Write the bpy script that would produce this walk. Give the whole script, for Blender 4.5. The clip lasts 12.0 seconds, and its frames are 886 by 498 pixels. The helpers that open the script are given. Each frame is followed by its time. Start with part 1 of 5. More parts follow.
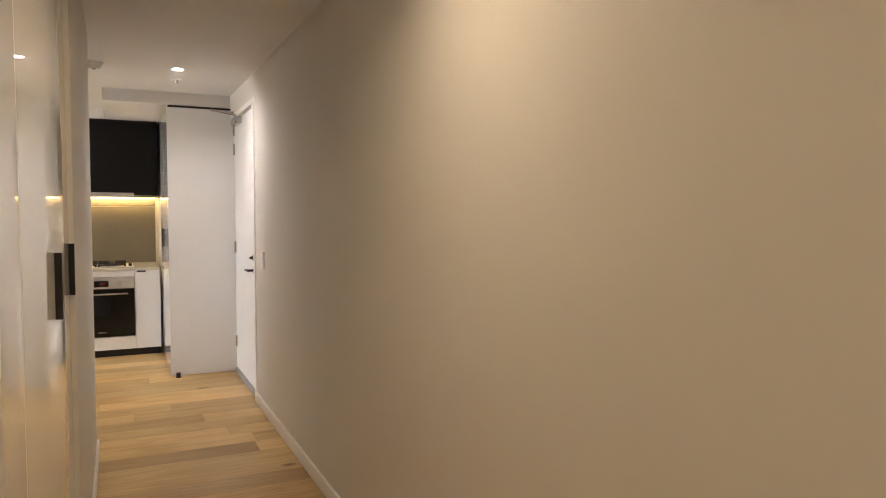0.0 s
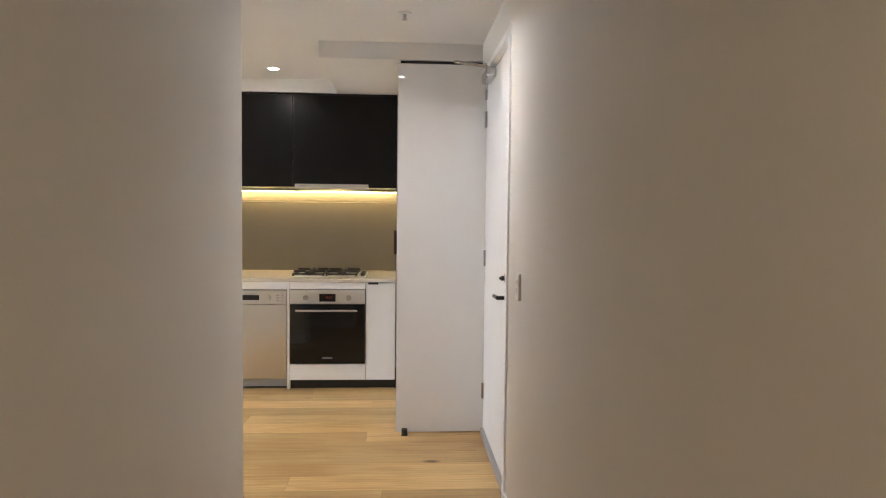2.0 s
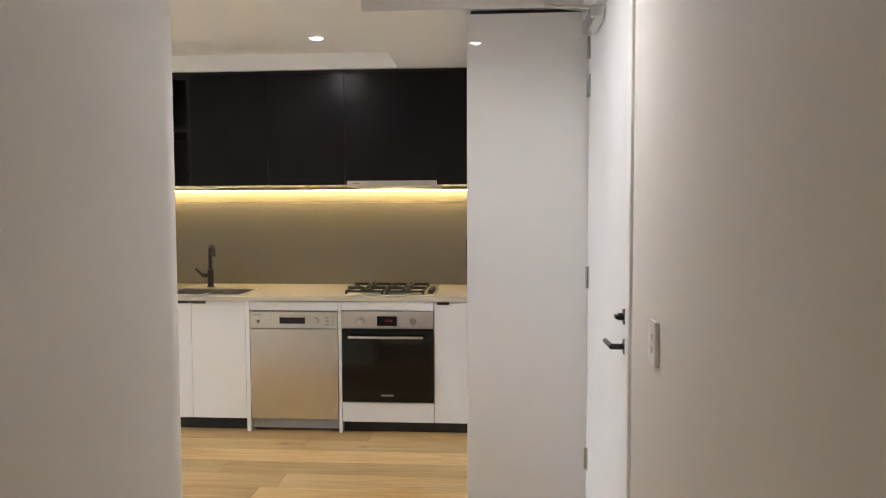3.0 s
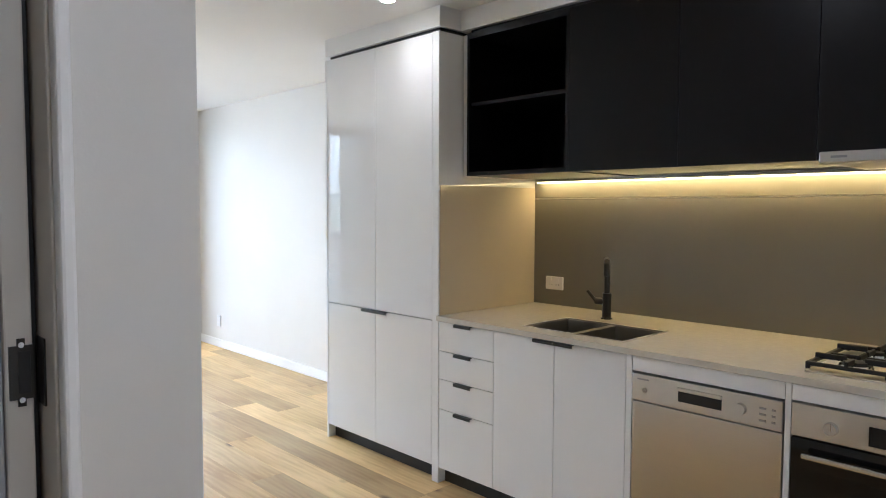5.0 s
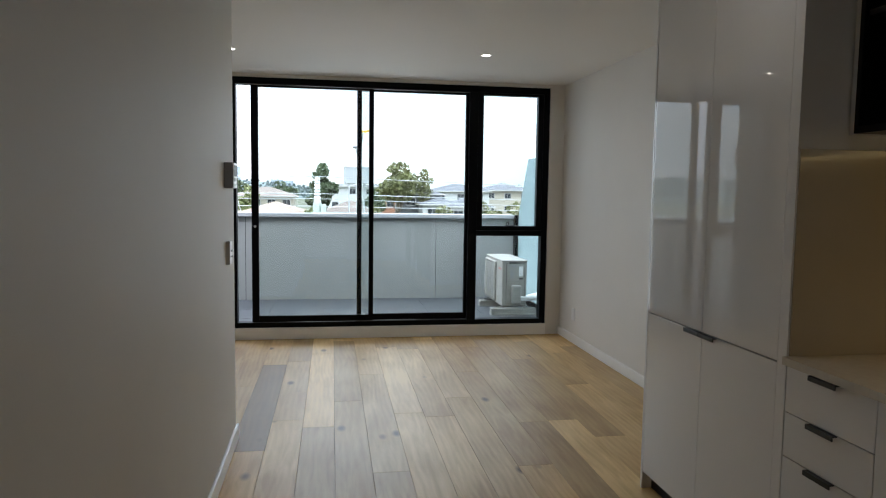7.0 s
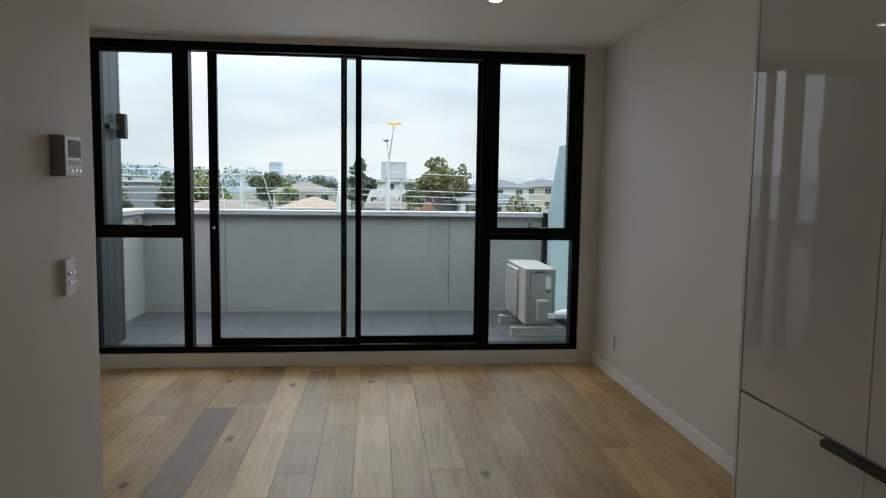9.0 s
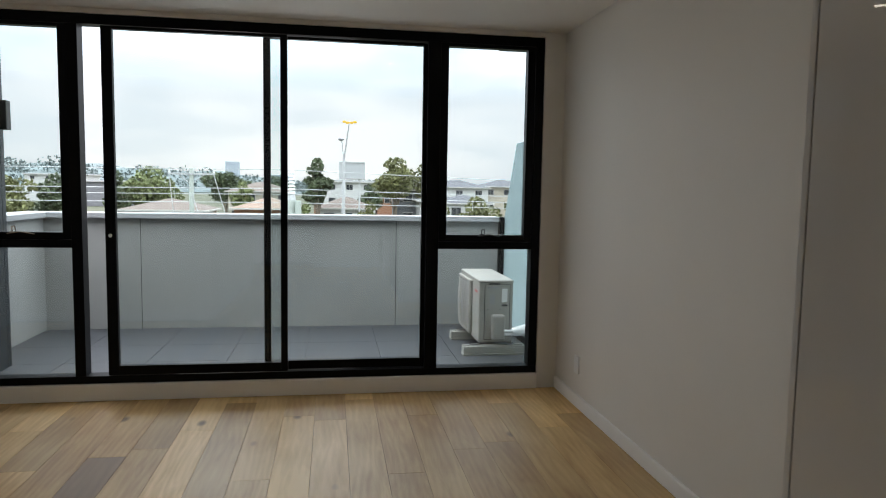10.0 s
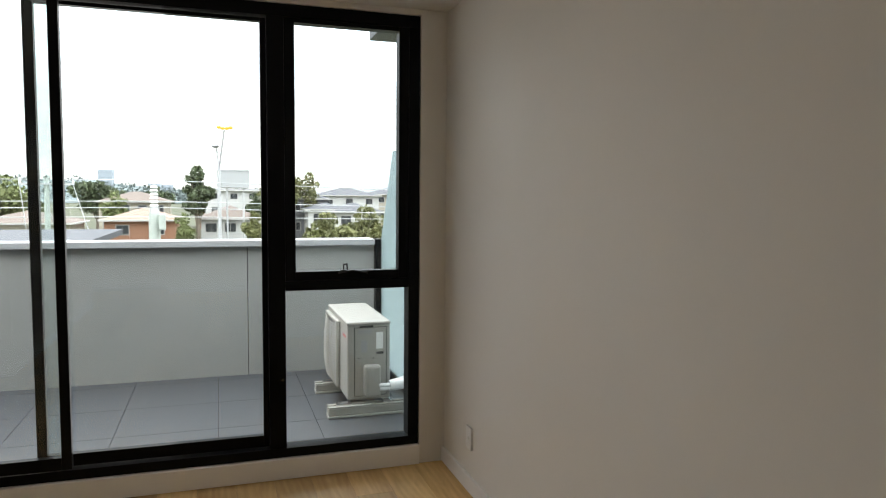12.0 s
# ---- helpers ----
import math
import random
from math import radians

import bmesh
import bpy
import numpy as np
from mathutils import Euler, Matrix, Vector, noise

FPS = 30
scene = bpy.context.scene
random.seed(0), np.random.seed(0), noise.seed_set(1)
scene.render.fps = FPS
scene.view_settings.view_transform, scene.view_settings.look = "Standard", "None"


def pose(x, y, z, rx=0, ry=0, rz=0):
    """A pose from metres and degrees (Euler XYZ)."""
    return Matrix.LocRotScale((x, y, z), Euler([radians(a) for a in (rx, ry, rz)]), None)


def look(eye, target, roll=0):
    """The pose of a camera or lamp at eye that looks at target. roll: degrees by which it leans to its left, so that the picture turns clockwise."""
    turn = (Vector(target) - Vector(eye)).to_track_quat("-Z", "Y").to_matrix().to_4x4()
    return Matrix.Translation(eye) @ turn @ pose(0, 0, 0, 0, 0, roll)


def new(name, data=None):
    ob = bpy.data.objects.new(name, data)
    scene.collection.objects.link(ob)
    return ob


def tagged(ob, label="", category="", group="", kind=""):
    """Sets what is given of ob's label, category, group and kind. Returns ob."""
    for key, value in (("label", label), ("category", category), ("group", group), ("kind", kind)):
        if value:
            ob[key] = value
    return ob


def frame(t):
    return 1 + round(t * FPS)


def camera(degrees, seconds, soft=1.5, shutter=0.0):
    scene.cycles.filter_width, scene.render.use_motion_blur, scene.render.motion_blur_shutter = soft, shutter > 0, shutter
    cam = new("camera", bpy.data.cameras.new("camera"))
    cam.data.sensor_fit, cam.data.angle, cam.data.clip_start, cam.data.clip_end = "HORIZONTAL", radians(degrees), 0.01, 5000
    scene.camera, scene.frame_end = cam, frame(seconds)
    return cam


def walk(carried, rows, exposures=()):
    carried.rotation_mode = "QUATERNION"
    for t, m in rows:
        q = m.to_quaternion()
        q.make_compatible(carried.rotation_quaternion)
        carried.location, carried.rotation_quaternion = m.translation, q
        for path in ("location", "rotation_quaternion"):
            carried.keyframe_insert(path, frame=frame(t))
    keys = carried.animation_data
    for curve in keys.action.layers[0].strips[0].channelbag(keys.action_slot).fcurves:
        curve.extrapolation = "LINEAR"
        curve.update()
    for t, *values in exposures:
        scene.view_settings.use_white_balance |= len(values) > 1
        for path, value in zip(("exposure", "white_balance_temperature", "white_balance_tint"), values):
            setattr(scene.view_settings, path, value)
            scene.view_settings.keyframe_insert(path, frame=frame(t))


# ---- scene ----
cam = camera(65.5, 12.0, soft=1.1)
PATH = [
    (0, (-0.104, -2.142, 1.453), (0.752, -0.337, 1.349), 0.1),
    (0.5, (0.081, -1.705, 1.466), (0.527, 0.242, 1.357), 0.3),
    (1, (0.188, -1.159, 1.454), (0.485, 0.816, 1.342), 0.6),
    (1.5, (0.276, -0.63, 1.455), (0.522, 1.352, 1.345), 0.3),
    (2, (0.334, -0.075, 1.421), (0.456, 1.919, 1.32), 0.6),
    (2.5, (0.399, 0.499, 1.431), (0.494, 2.494, 1.33), 0.6),
    (2.7, (0.419, 0.725, 1.449), (0.445, 2.722, 1.343), 0.2),
    (4.3, (0.425, 2.427, 1.455), (-0.585, 4.15, 1.336), 0.5),
    (4.5, (0.367, 2.595, 1.456), (-0.746, 4.253, 1.338), 0.1),
    (5, (0.305, 3.006, 1.455), (-1.141, 4.382, 1.34), 0.2),
    (5.5, (0.166, 3.383, 1.443), (-1.555, 4.393, 1.313), 0.2),
    (6, (0.03, 3.693, 1.442), (-1.832, 4.409, 1.31), 0.1),
    (6.5, (-0.1, 3.892, 1.441), (-2.061, 4.257, 1.294), 0.3),
    (7, (-0.271, 3.974, 1.425), (-2.239, 4.291, 1.261), 0.8),
    (7.2, (-0.36, 4.0, 1.42), (-2.327, 4.323, 1.252), 0.85),
    (9, (-1.573, 4.459, 1.412), (-3.555, 4.661, 1.233), 0.8),
    (9.5, (-1.924, 4.55, 1.412), (-3.906, 4.741, 1.232), 0.6),
    (10, (-2.261, 4.662, 1.418), (-4.228, 4.979, 1.243), 1.0),
    (10.5, (-2.571, 4.832, 1.438), (-4.501, 5.327, 1.265), 0.8),
    (11, (-2.842, 4.878, 1.452), (-4.733, 5.51, 1.289), 1.1),
    (11.5, (-3.078, 4.924, 1.484), (-4.929, 5.665, 1.323), 0.9),
    (12, (-3.313, 5.056, 1.496), (-5.209, 5.676, 1.346), 0.5),
]

EXPOSURES = [(0, 2.55, 6750, 17), (0.5, 2.6, 6550, 17), (2.5, 2.45, 6150, 14), (4.5, 2.25, 5600, 12), (5.5, 1.15, 5300, 12), (6.2, 0.25, 5650, 12),
             (7.0, -0.32, 6100, 12), (9.0, -0.95, 6350, 13), (9.5, -0.9, 6450, 13), (10.5, -0.68, 6750, 15), (12, -0.45, 7000, 16)]
walk(cam, [(t, look(*p)) for t, *p in PATH], EXPOSURES)

# ---- world and lights ----
world = bpy.data.worlds.new("world")
scene.world = world
world.use_nodes = True
wn, wl = world.node_tree.nodes, world.node_tree.links
sky = wn.new("ShaderNodeTexSky")
sky.sky_type = "NISHITA"
sky.sun_disc = False
sky.sun_elevation = radians(48)
sky.sun_rotation = radians(250)
wtc = wn.new("ShaderNodeTexCoord")
wmap = wn.new("ShaderNodeMapping")
wmap.inputs["Scale"].default_value = (1.0, 1.0, 4.0)
wcloud = wn.new("ShaderNodeTexNoise")
wcloud.inputs["Scale"].default_value = 2.6
wcloud.inputs["Detail"].default_value = 7.0
wcloud.inputs["Roughness"].default_value = 0.55
wramp = wn.new("ShaderNodeValToRGB")
wramp.color_ramp.elements[0].position = 0.36
wramp.color_ramp.elements[0].color = (7.4, 8.7, 9.8, 1)
wramp.color_ramp.elements[1].position = 0.64
wramp.color_ramp.elements[1].color = (12.2, 12.4, 12.6, 1)
wmix = wn.new("ShaderNodeMixRGB")
wmix.inputs["Fac"].default_value = 0.9
wl.new(wtc.outputs["Generated"], wmap.inputs["Vector"])
wl.new(wmap.outputs["Vector"], wcloud.inputs["Vector"])
wl.new(wcloud.outputs["Fac"], wramp.inputs["Fac"])
wl.new(sky.outputs["Color"], wmix.inputs["Color1"])
wl.new(wramp.outputs["Color"], wmix.inputs["Color2"])
wsep = wn.new("ShaderNodeSeparateXYZ")
wl.new(wtc.outputs["Generated"], wsep.inputs[0])
wup = wn.new("ShaderNodeMapRange")
wup.inputs["From Min"].default_value, wup.inputs["From Max"].default_value = 0.12, 0.9
wup.inputs["To Min"].default_value, wup.inputs["To Max"].default_value = 1.0, 6.5
wl.new(wsep.outputs["Z"], wup.inputs["Value"])
wgain = wn.new("ShaderNodeVectorMath")
wgain.operation = "SCALE"
wl.new(wmix.outputs["Color"], wgain.inputs[0])
wl.new(wup.outputs["Result"], wgain.inputs["Scale"])
wl.new(wgain.outputs["Vector"], wn["Background"].inputs["Color"])
SKY = 0.175
wn["Background"].inputs["Strength"].default_value = SKY

sun = new("sun", bpy.data.lights.new("sun", "SUN"))
sun.data.energy = 0.5
sun.data.angle = radians(14)
sun.data.color = (1.0, 0.96, 0.9)
sun.matrix_world = look((0, 0, 30), (-9, 14, 4))

WARM = (1.0, 0.785, 0.50)
NEUTRAL = (1.0, 0.90, 0.77)
WHITE = (1.0, 0.95, 0.90)
DOWNLIGHTS = [  # x, y, ceiling height, watts, colour
    (0.325, 3.28, 2.5, 1.7, WHITE), (0.325, -0.45, 2.5, 1.05, WARM), (0.325, -2.6, 2.5, 1.2, WARM),
    (-0.63, 5.22, 2.5, 0.85, WHITE), (-2.43, 5.22, 2.5, 0.5, NEUTRAL),
    (-5.64, 5.16, 2.5, 0.5, NEUTRAL), (-5.83, 3.2, 2.5, 0.5, NEUTRAL)]
for lx, ly, lz, watts, tone in DOWNLIGHTS:
    if watts:
        lamp = new("downlight_beam", bpy.data.lights.new("downlight_beam", "AREA"))
        lamp.data.shape, lamp.data.size = "DISK", 0.07
        lamp.data.spread = radians(150)
        lamp.data.energy, lamp.data.color = watts, tone
        lamp.matrix_world = pose(lx, ly, lz - 0.022)
daylight = new("window_daylight", bpy.data.lights.new("window_daylight", "AREA"))
daylight.data.shape, daylight.data.size, daylight.data.size_y = "RECTANGLE", 1.2, 3.66
daylight.data.energy, daylight.data.color = 31, (0.97, 0.985, 1.0)
daylight.matrix_world = look((-7.085, 4.22, 1.8), (0, 4.22, 1.8))
strip = new("cabinet_strip_beam", bpy.data.lights.new("cabinet_strip_beam", "AREA"))
strip.data.shape, strip.data.size, strip.data.size_y = "RECTANGLE", 2.5, 0.012
strip.data.energy, strip.data.color = 1.2, (1.0, 0.60, 0.18)
strip.matrix_world = pose(-1.0, 6.2, 1.607)

# ---- materials ----


def mat(name, colour, rough=0.5, metal=0.0, vary=0.06, scale=6.0, bump=0.0, bump_scale=60.0, coat=0.0, spec=0.5, stretch=(1, 1, 1), fine=0.0):
    m = bpy.data.materials.new(name)
    m.use_nodes = True
    n, l = m.node_tree.nodes, m.node_tree.links
    b = n["Principled BSDF"]
    b.inputs["Roughness"].default_value = rough
    b.inputs["Metallic"].default_value = metal
    b.inputs["Specular IOR Level"].default_value = spec
    b.inputs["Coat Weight"].default_value = coat
    b.inputs["Coat Roughness"].default_value = 0.03
    tc = n.new("ShaderNodeTexCoord")
    mp = n.new("ShaderNodeMapping")
    mp.inputs["Scale"].default_value = stretch
    l.new(tc.outputs["Object"], mp.inputs["Vector"])
    no = n.new("ShaderNodeTexNoise")
    no.inputs["Scale"].default_value = scale
    no.inputs["Detail"].default_value = 6
    l.new(mp.outputs["Vector"], no.inputs["Vector"])
    r = n.new("ShaderNodeValToRGB")
    lo = [max(0.0, c * (1 - vary)) for c in colour]
    hi = [min(1.0, c * (1 + vary)) for c in colour]
    r.color_ramp.elements[0].position, r.color_ramp.elements[1].position = 0.3, 0.7
    r.color_ramp.elements[0].color = (*lo, 1)
    r.color_ramp.elements[1].color = (*hi, 1)
    l.new(no.outputs["Fac"], r.inputs["Fac"])
    l.new(r.outputs["Color"], b.inputs["Base Color"])
    if fine:
        mr = n.new("ShaderNodeMapRange")
        mr.inputs["To Min"].default_value = max(0.0, rough - fine)
        mr.inputs["To Max"].default_value = rough + fine
        l.new(no.outputs["Fac"], mr.inputs["Value"])
        l.new(mr.outputs["Result"], b.inputs["Roughness"])
    if bump:
        bn = n.new("ShaderNodeTexNoise")
        bn.inputs["Scale"].default_value = bump_scale
        bn.inputs["Detail"].default_value = 4
        l.new(mp.outputs["Vector"], bn.inputs["Vector"])
        bp = n.new("ShaderNodeBump")
        bp.inputs["Strength"].default_value = bump
        bp.inputs["Distance"].default_value = 0.002
        l.new(bn.outputs["Fac"], bp.inputs["Height"])
        l.new(bp.outputs["Normal"], b.inputs["Normal"])
    return m


def brushed(m):
    n, l = m.node_tree.nodes, m.node_tree.links
    tg = n.new("ShaderNodeTangent")
    tg.direction_type, tg.axis = "RADIAL", "Z"
    n["Principled BSDF"].inputs["Anisotropic"].default_value = 0.85
    l.new(tg.outputs[0], n["Principled BSDF"].inputs["Tangent"])
    return m


def glow(name, colour, strength):
    m = bpy.data.materials.new(name)
    m.use_nodes = True
    b = m.node_tree.nodes["Principled BSDF"]
    b.inputs["Base Color"].default_value = (*[c * 0.1 for c in colour], 1)
    b.inputs["Emission Color"].default_value = (*colour, 1)
    b.inputs["Emission Strength"].default_value = strength
    return m


def wood_floor(name="oak_plank", low=(0.46, 0.275, 0.10, 1), high=(0.72, 0.51, 0.235, 1)):
    m = bpy.data.materials.new(name)
    m.use_nodes = True
    n, l = m.node_tree.nodes, m.node_tree.links
    b = n["Principled BSDF"]
    tc, oi = n.new("ShaderNodeTexCoord"), n.new("ShaderNodeObjectInfo")
    shift = n.new("ShaderNodeVectorMath")
    shift.operation = "MULTIPLY_ADD"
    mul = n.new("ShaderNodeCombineXYZ")
    for k, v in (("X", 37.0), ("Y", 11.0), ("Z", 5.0)):
        mm = n.new("ShaderNodeMath")
        mm.operation = "MULTIPLY"
        mm.inputs[1].default_value = v
        l.new(oi.outputs["Random"], mm.inputs[0])
        l.new(mm.outputs[0], mul.inputs[k])
    shift.inputs[1].default_value = (1, 1, 1)
    l.new(tc.outputs["Object"], shift.inputs[0])
    l.new(mul.outputs[0], shift.inputs[2])
    mp = n.new("ShaderNodeMapping")
    mp.inputs["Scale"].default_value = (1.0, 8.5, 1.0)
    l.new(shift.outputs[0], mp.inputs["Vector"])
    grain = n.new("ShaderNodeTexNoise")
    grain.inputs["Scale"].default_value = 2.2
    grain.inputs["Detail"].default_value = 6
    grain.inputs["Roughness"].default_value = 0.62
    grain.inputs["Distortion"].default_value = 0.8
    l.new(mp.outputs["Vector"], grain.inputs["Vector"])
    # arched growth rings along the board
    rm = n.new("ShaderNodeMapping")
    rm.inputs["Scale"].default_value = (0.9, 3.6, 1.0)
    l.new(shift.outputs[0], rm.inputs["Vector"])
    rings = n.new("ShaderNodeTexWave")
    rings.wave_type, rings.bands_direction = "BANDS", "Y"
    rings.inputs["Scale"].default_value = 2.4
    rings.inputs["Distortion"].default_value = 16.0
    rings.inputs["Detail"].default_value = 1.6
    rings.inputs["Detail Scale"].default_value = 0.42
    l.new(rm.outputs["Vector"], rings.inputs["Vector"])
    patch = n.new("ShaderNodeTexNoise")
    patch.inputs["Scale"].default_value = 1.3
    l.new(shift.outputs[0], patch.inputs["Vector"])
    blend = n.new("ShaderNodeMix")
    blend.inputs[0].default_value = 0.09
    l.new(grain.outputs["Fac"], blend.inputs[2])
    l.new(rings.outputs["Fac"], blend.inputs[3])
    blend2 = n.new("ShaderNodeMix")
    blend2.inputs[0].default_value = 0.48
    l.new(blend.outputs[0], blend2.inputs[2])
    l.new(patch.outputs["Fac"], blend2.inputs[3])
    ramp = n.new("ShaderNodeValToRGB")
    e = ramp.color_ramp.elements
    e[0].position, e[0].color = 0.36, low
    e[1].position, e[1].color = 0.62, high
    l.new(blend2.outputs[0], ramp.inputs["Fac"])
    # whole-plank tone
    tone = n.new("ShaderNodeValToRGB")
    t = tone.color_ramp.elements
    t[0].position, t[0].color = 0.0, (0.66, 0.63, 0.60, 1)
    t[1].position, t[1].color = 1.0, (1.18, 1.16, 1.12, 1)
    l.new(oi.outputs["Random"], tone.inputs["Fac"])
    mix = n.new("ShaderNodeMixRGB")
    mix.blend_type = "MULTIPLY"
    mix.inputs["Fac"].default_value = 1.0
    l.new(ramp.outputs["Color"], mix.inputs["Color1"])
    l.new(tone.outputs["Color"], mix.inputs["Color2"])
    # knots
    km = n.new("ShaderNodeMapping")
    km.inputs["Scale"].default_value = (1.7, 3.4, 1.0)
    l.new(shift.outputs[0], km.inputs["Vector"])
    vor = n.new("ShaderNodeTexVoronoi")
    vor.inputs["Scale"].default_value = 1.1
    l.new(km.outputs["Vector"], vor.inputs["Vector"])
    kr = n.new("ShaderNodeValToRGB")
    k = kr.color_ramp.elements
    k[0].position, k[0].color = 0.04, (0.13, 0.095, 0.07, 1)
    k[1].position, k[1].color = 0.12, (1, 1, 1, 1)
    l.new(vor.outputs["Distance"], kr.inputs["Fac"])
    mix2 = n.new("ShaderNodeMixRGB")
    mix2.blend_type = "MULTIPLY"
    mix2.inputs["Fac"].default_value = 0.85
    l.new(mix.outputs["Color"], mix2.inputs["Color1"])
    l.new(kr.outputs["Color"], mix2.inputs["Color2"])
    l.new(mix2.outputs["Color"], b.inputs["Base Color"])
    rr = n.new("ShaderNodeMapRange")
    rr.inputs["To Min"].default_value, rr.inputs["To Max"].default_value = 0.38, 0.52
    l.new(grain.outputs["Fac"], rr.inputs["Value"])
    l.new(rr.outputs["Result"], b.inputs["Roughness"])
    b.inputs["Specular IOR Level"].default_value = 0.44
    bp = n.new("ShaderNodeBump")
    bp.inputs["Strength"].default_value, bp.inputs["Distance"].default_value = 0.25, 0.002
    l.new(grain.outputs["Fac"], bp.inputs["Height"])
    l.new(bp.outputs["Normal"], b.inputs["Normal"])
    return m


def clear_glass(name, tint=(0.96, 0.99, 0.98), rough=0.0):
    m = bpy.data.materials.new(name)
    m.use_nodes = True
    n, l = m.node_tree.nodes, m.node_tree.links
    n.remove(n["Principled BSDF"])
    tr, gl, mx, fr = n.new("ShaderNodeBsdfTransparent"), n.new("ShaderNodeBsdfGlossy"), n.new("ShaderNodeMixShader"), n.new("ShaderNodeFresnel")
    tr.inputs["Color"].default_value = (*tint, 1)
    gl.inputs["Roughness"].default_value = rough
    fr.inputs["IOR"].default_value = 1.5
    l.new(fr.outputs[0], mx.inputs[0])
    l.new(tr.outputs[0], mx.inputs[1])
    l.new(gl.outputs[0], mx.inputs[2])
    l.new(mx.outputs[0], n["Material Output"].inputs["Surface"])
    return m


WALL = mat("wall_paint", (0.75, 0.73, 0.69), 0.6, vary=0.02, scale=1.5, bump=0.12, bump_scale=220)
CEIL = mat("ceiling_paint", (0.79, 0.78, 0.76), 0.75, vary=0.015, scale=1.2, bump=0.08, bump_scale=200)
TRIM = mat("trim_paint", (0.87, 0.865, 0.85), 0.3, vary=0.02, scale=4, bump=0.05, bump_scale=90)
DOORW = mat("door_paint", (0.83, 0.83, 0.83), 0.3, vary=0.02, scale=3, bump=0.04, bump_scale=120)
SLIDEP = mat("grey_door_paint", (0.39, 0.41, 0.43), 0.4, vary=0.02, scale=3, bump=0.04, bump_scale=120)
STILE = mat("cream_stile_paint", (0.56, 0.53, 0.475), 0.45, vary=0.03, scale=4, bump=0.05, bump_scale=90)
GLOSS = mat("gloss_white_laminate", (0.80, 0.795, 0.79), 0.012, vary=0.012, scale=2, coat=0.3)
MATTW = mat("white_carcass", (0.76, 0.75, 0.74), 0.35, vary=0.015, scale=4)
BLACKU = mat("black_laminate", (0.004, 0.0036, 0.004), 0.33, vary=0.15, scale=30, bump=0.06, bump_scale=300, fine=0.04, spec=0.22)
BLACK = mat("matt_black_metal", (0.007, 0.007, 0.0075), 0.38, vary=0.1, scale=20, bump=0.05, bump_scale=200)
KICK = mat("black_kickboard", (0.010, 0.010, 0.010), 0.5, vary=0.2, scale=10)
FRAME = mat("black_powder_coat", (0.0025, 0.003, 0.0035), 0.42, vary=0.12, scale=12, bump=0.08, bump_scale=400, spec=0.12)
STEEL = brushed(mat("brushed_steel", (0.60, 0.58, 0.55), 0.3, metal=1.0, vary=0.03, scale=6, stretch=(1, 1, 160), bump=0.01, bump_scale=60, fine=0.03))
STEELD = mat("sink_steel", (0.40, 0.39, 0.37), 0.34, metal=1.0, vary=0.1, scale=8, fine=0.05)
CHROME = mat("satin_chrome", (0.6, 0.6, 0.6), 0.2, metal=1.0, vary=0.05, scale=10)
OVENG = mat("black_oven_glass", (0.006, 0.006, 0.006), 0.06, vary=0.1, scale=5, coat=0.05, spec=0.3)
STONE = mat("pale_stone_top", (0.57, 0.53, 0.455), 0.22, vary=0.035, scale=45, bump=0.03, bump_scale=200)
SPLASH = mat("grey_glass_splashback", (0.185, 0.176, 0.148), 0.25, vary=0.03, scale=3, coat=0.25)
SIDES = mat("beige_splash_panel", (0.46, 0.40, 0.315), 0.15, vary=0.03, scale=3, coat=0.3)
PLASTIC = mat("white_plastic", (0.80, 0.80, 0.79), 0.3, vary=0.015, scale=10)
SCREEN = mat("dark_display_glass", (0.008, 0.011, 0.014), 0.45, vary=0.05, scale=8, spec=0.2)
BRONZE = mat("dark_bronze", (0.05, 0.047, 0.043), 0.35, metal=0.8, vary=0.1, scale=20)
GREYP = mat("grey_plastic", (0.30, 0.30, 0.31), 0.35, vary=0.04, scale=12)
IRON = mat("cast_iron", (0.006, 0.006, 0.006), 0.6, vary=0.2, scale=40, bump=0.3, bump_scale=150)
FLOOR = wood_floor()
FLOORD = wood_floor("brown_oak_plank", (0.25, 0.155, 0.08, 1), (0.37, 0.245, 0.135, 1))
UNDER = mat("floor_gap", (0.05, 0.035, 0.02), 0.8, vary=0.2)
GLASS = clear_glass("window_glass", (0.93, 0.965, 0.96))
FROST = bpy.data.materials.new("obscured_glass")
FROST.use_nodes = True
fn, flk = FROST.node_tree.nodes, FROST.node_tree.links
fd, ft_, fm = fn.new("ShaderNodeBsdfTranslucent"), fn.new("ShaderNodeBsdfTransparent"), fn.new("ShaderNodeMixShader")
fd.inputs["Color"].default_value = (0.40, 0.46, 0.468, 1)
ft_.inputs["Color"].default_value = (0.67, 0.74, 0.75, 1)
fm.inputs[0].default_value = 0.35
flk.new(fd.outputs[0], fm.inputs[1])
flk.new(ft_.outputs[0], fm.inputs[2])
flk.new(fm.outputs[0], fn["Material Output"].inputs["Surface"])
RENDERW = mat("painted_render", (0.262, 0.261, 0.252), 0.85, vary=0.06, scale=1.5)
CAPM = mat("parapet_capping", (0.33, 0.335, 0.34), 0.4, vary=0.04, scale=6)
TILE = mat("grey_porcelain_tile", (0.047, 0.051, 0.056), 0.45, vary=0.12, scale=9, bump=0.15, bump_scale=120)
GROUT = mat("tile_grout", (0.03, 0.03, 0.032), 0.9, vary=0.1)
CLAD = mat("charcoal_cladding", (0.022, 0.027, 0.031), 0.45, vary=0.08, scale=6, bump=0.05, bump_scale=60)
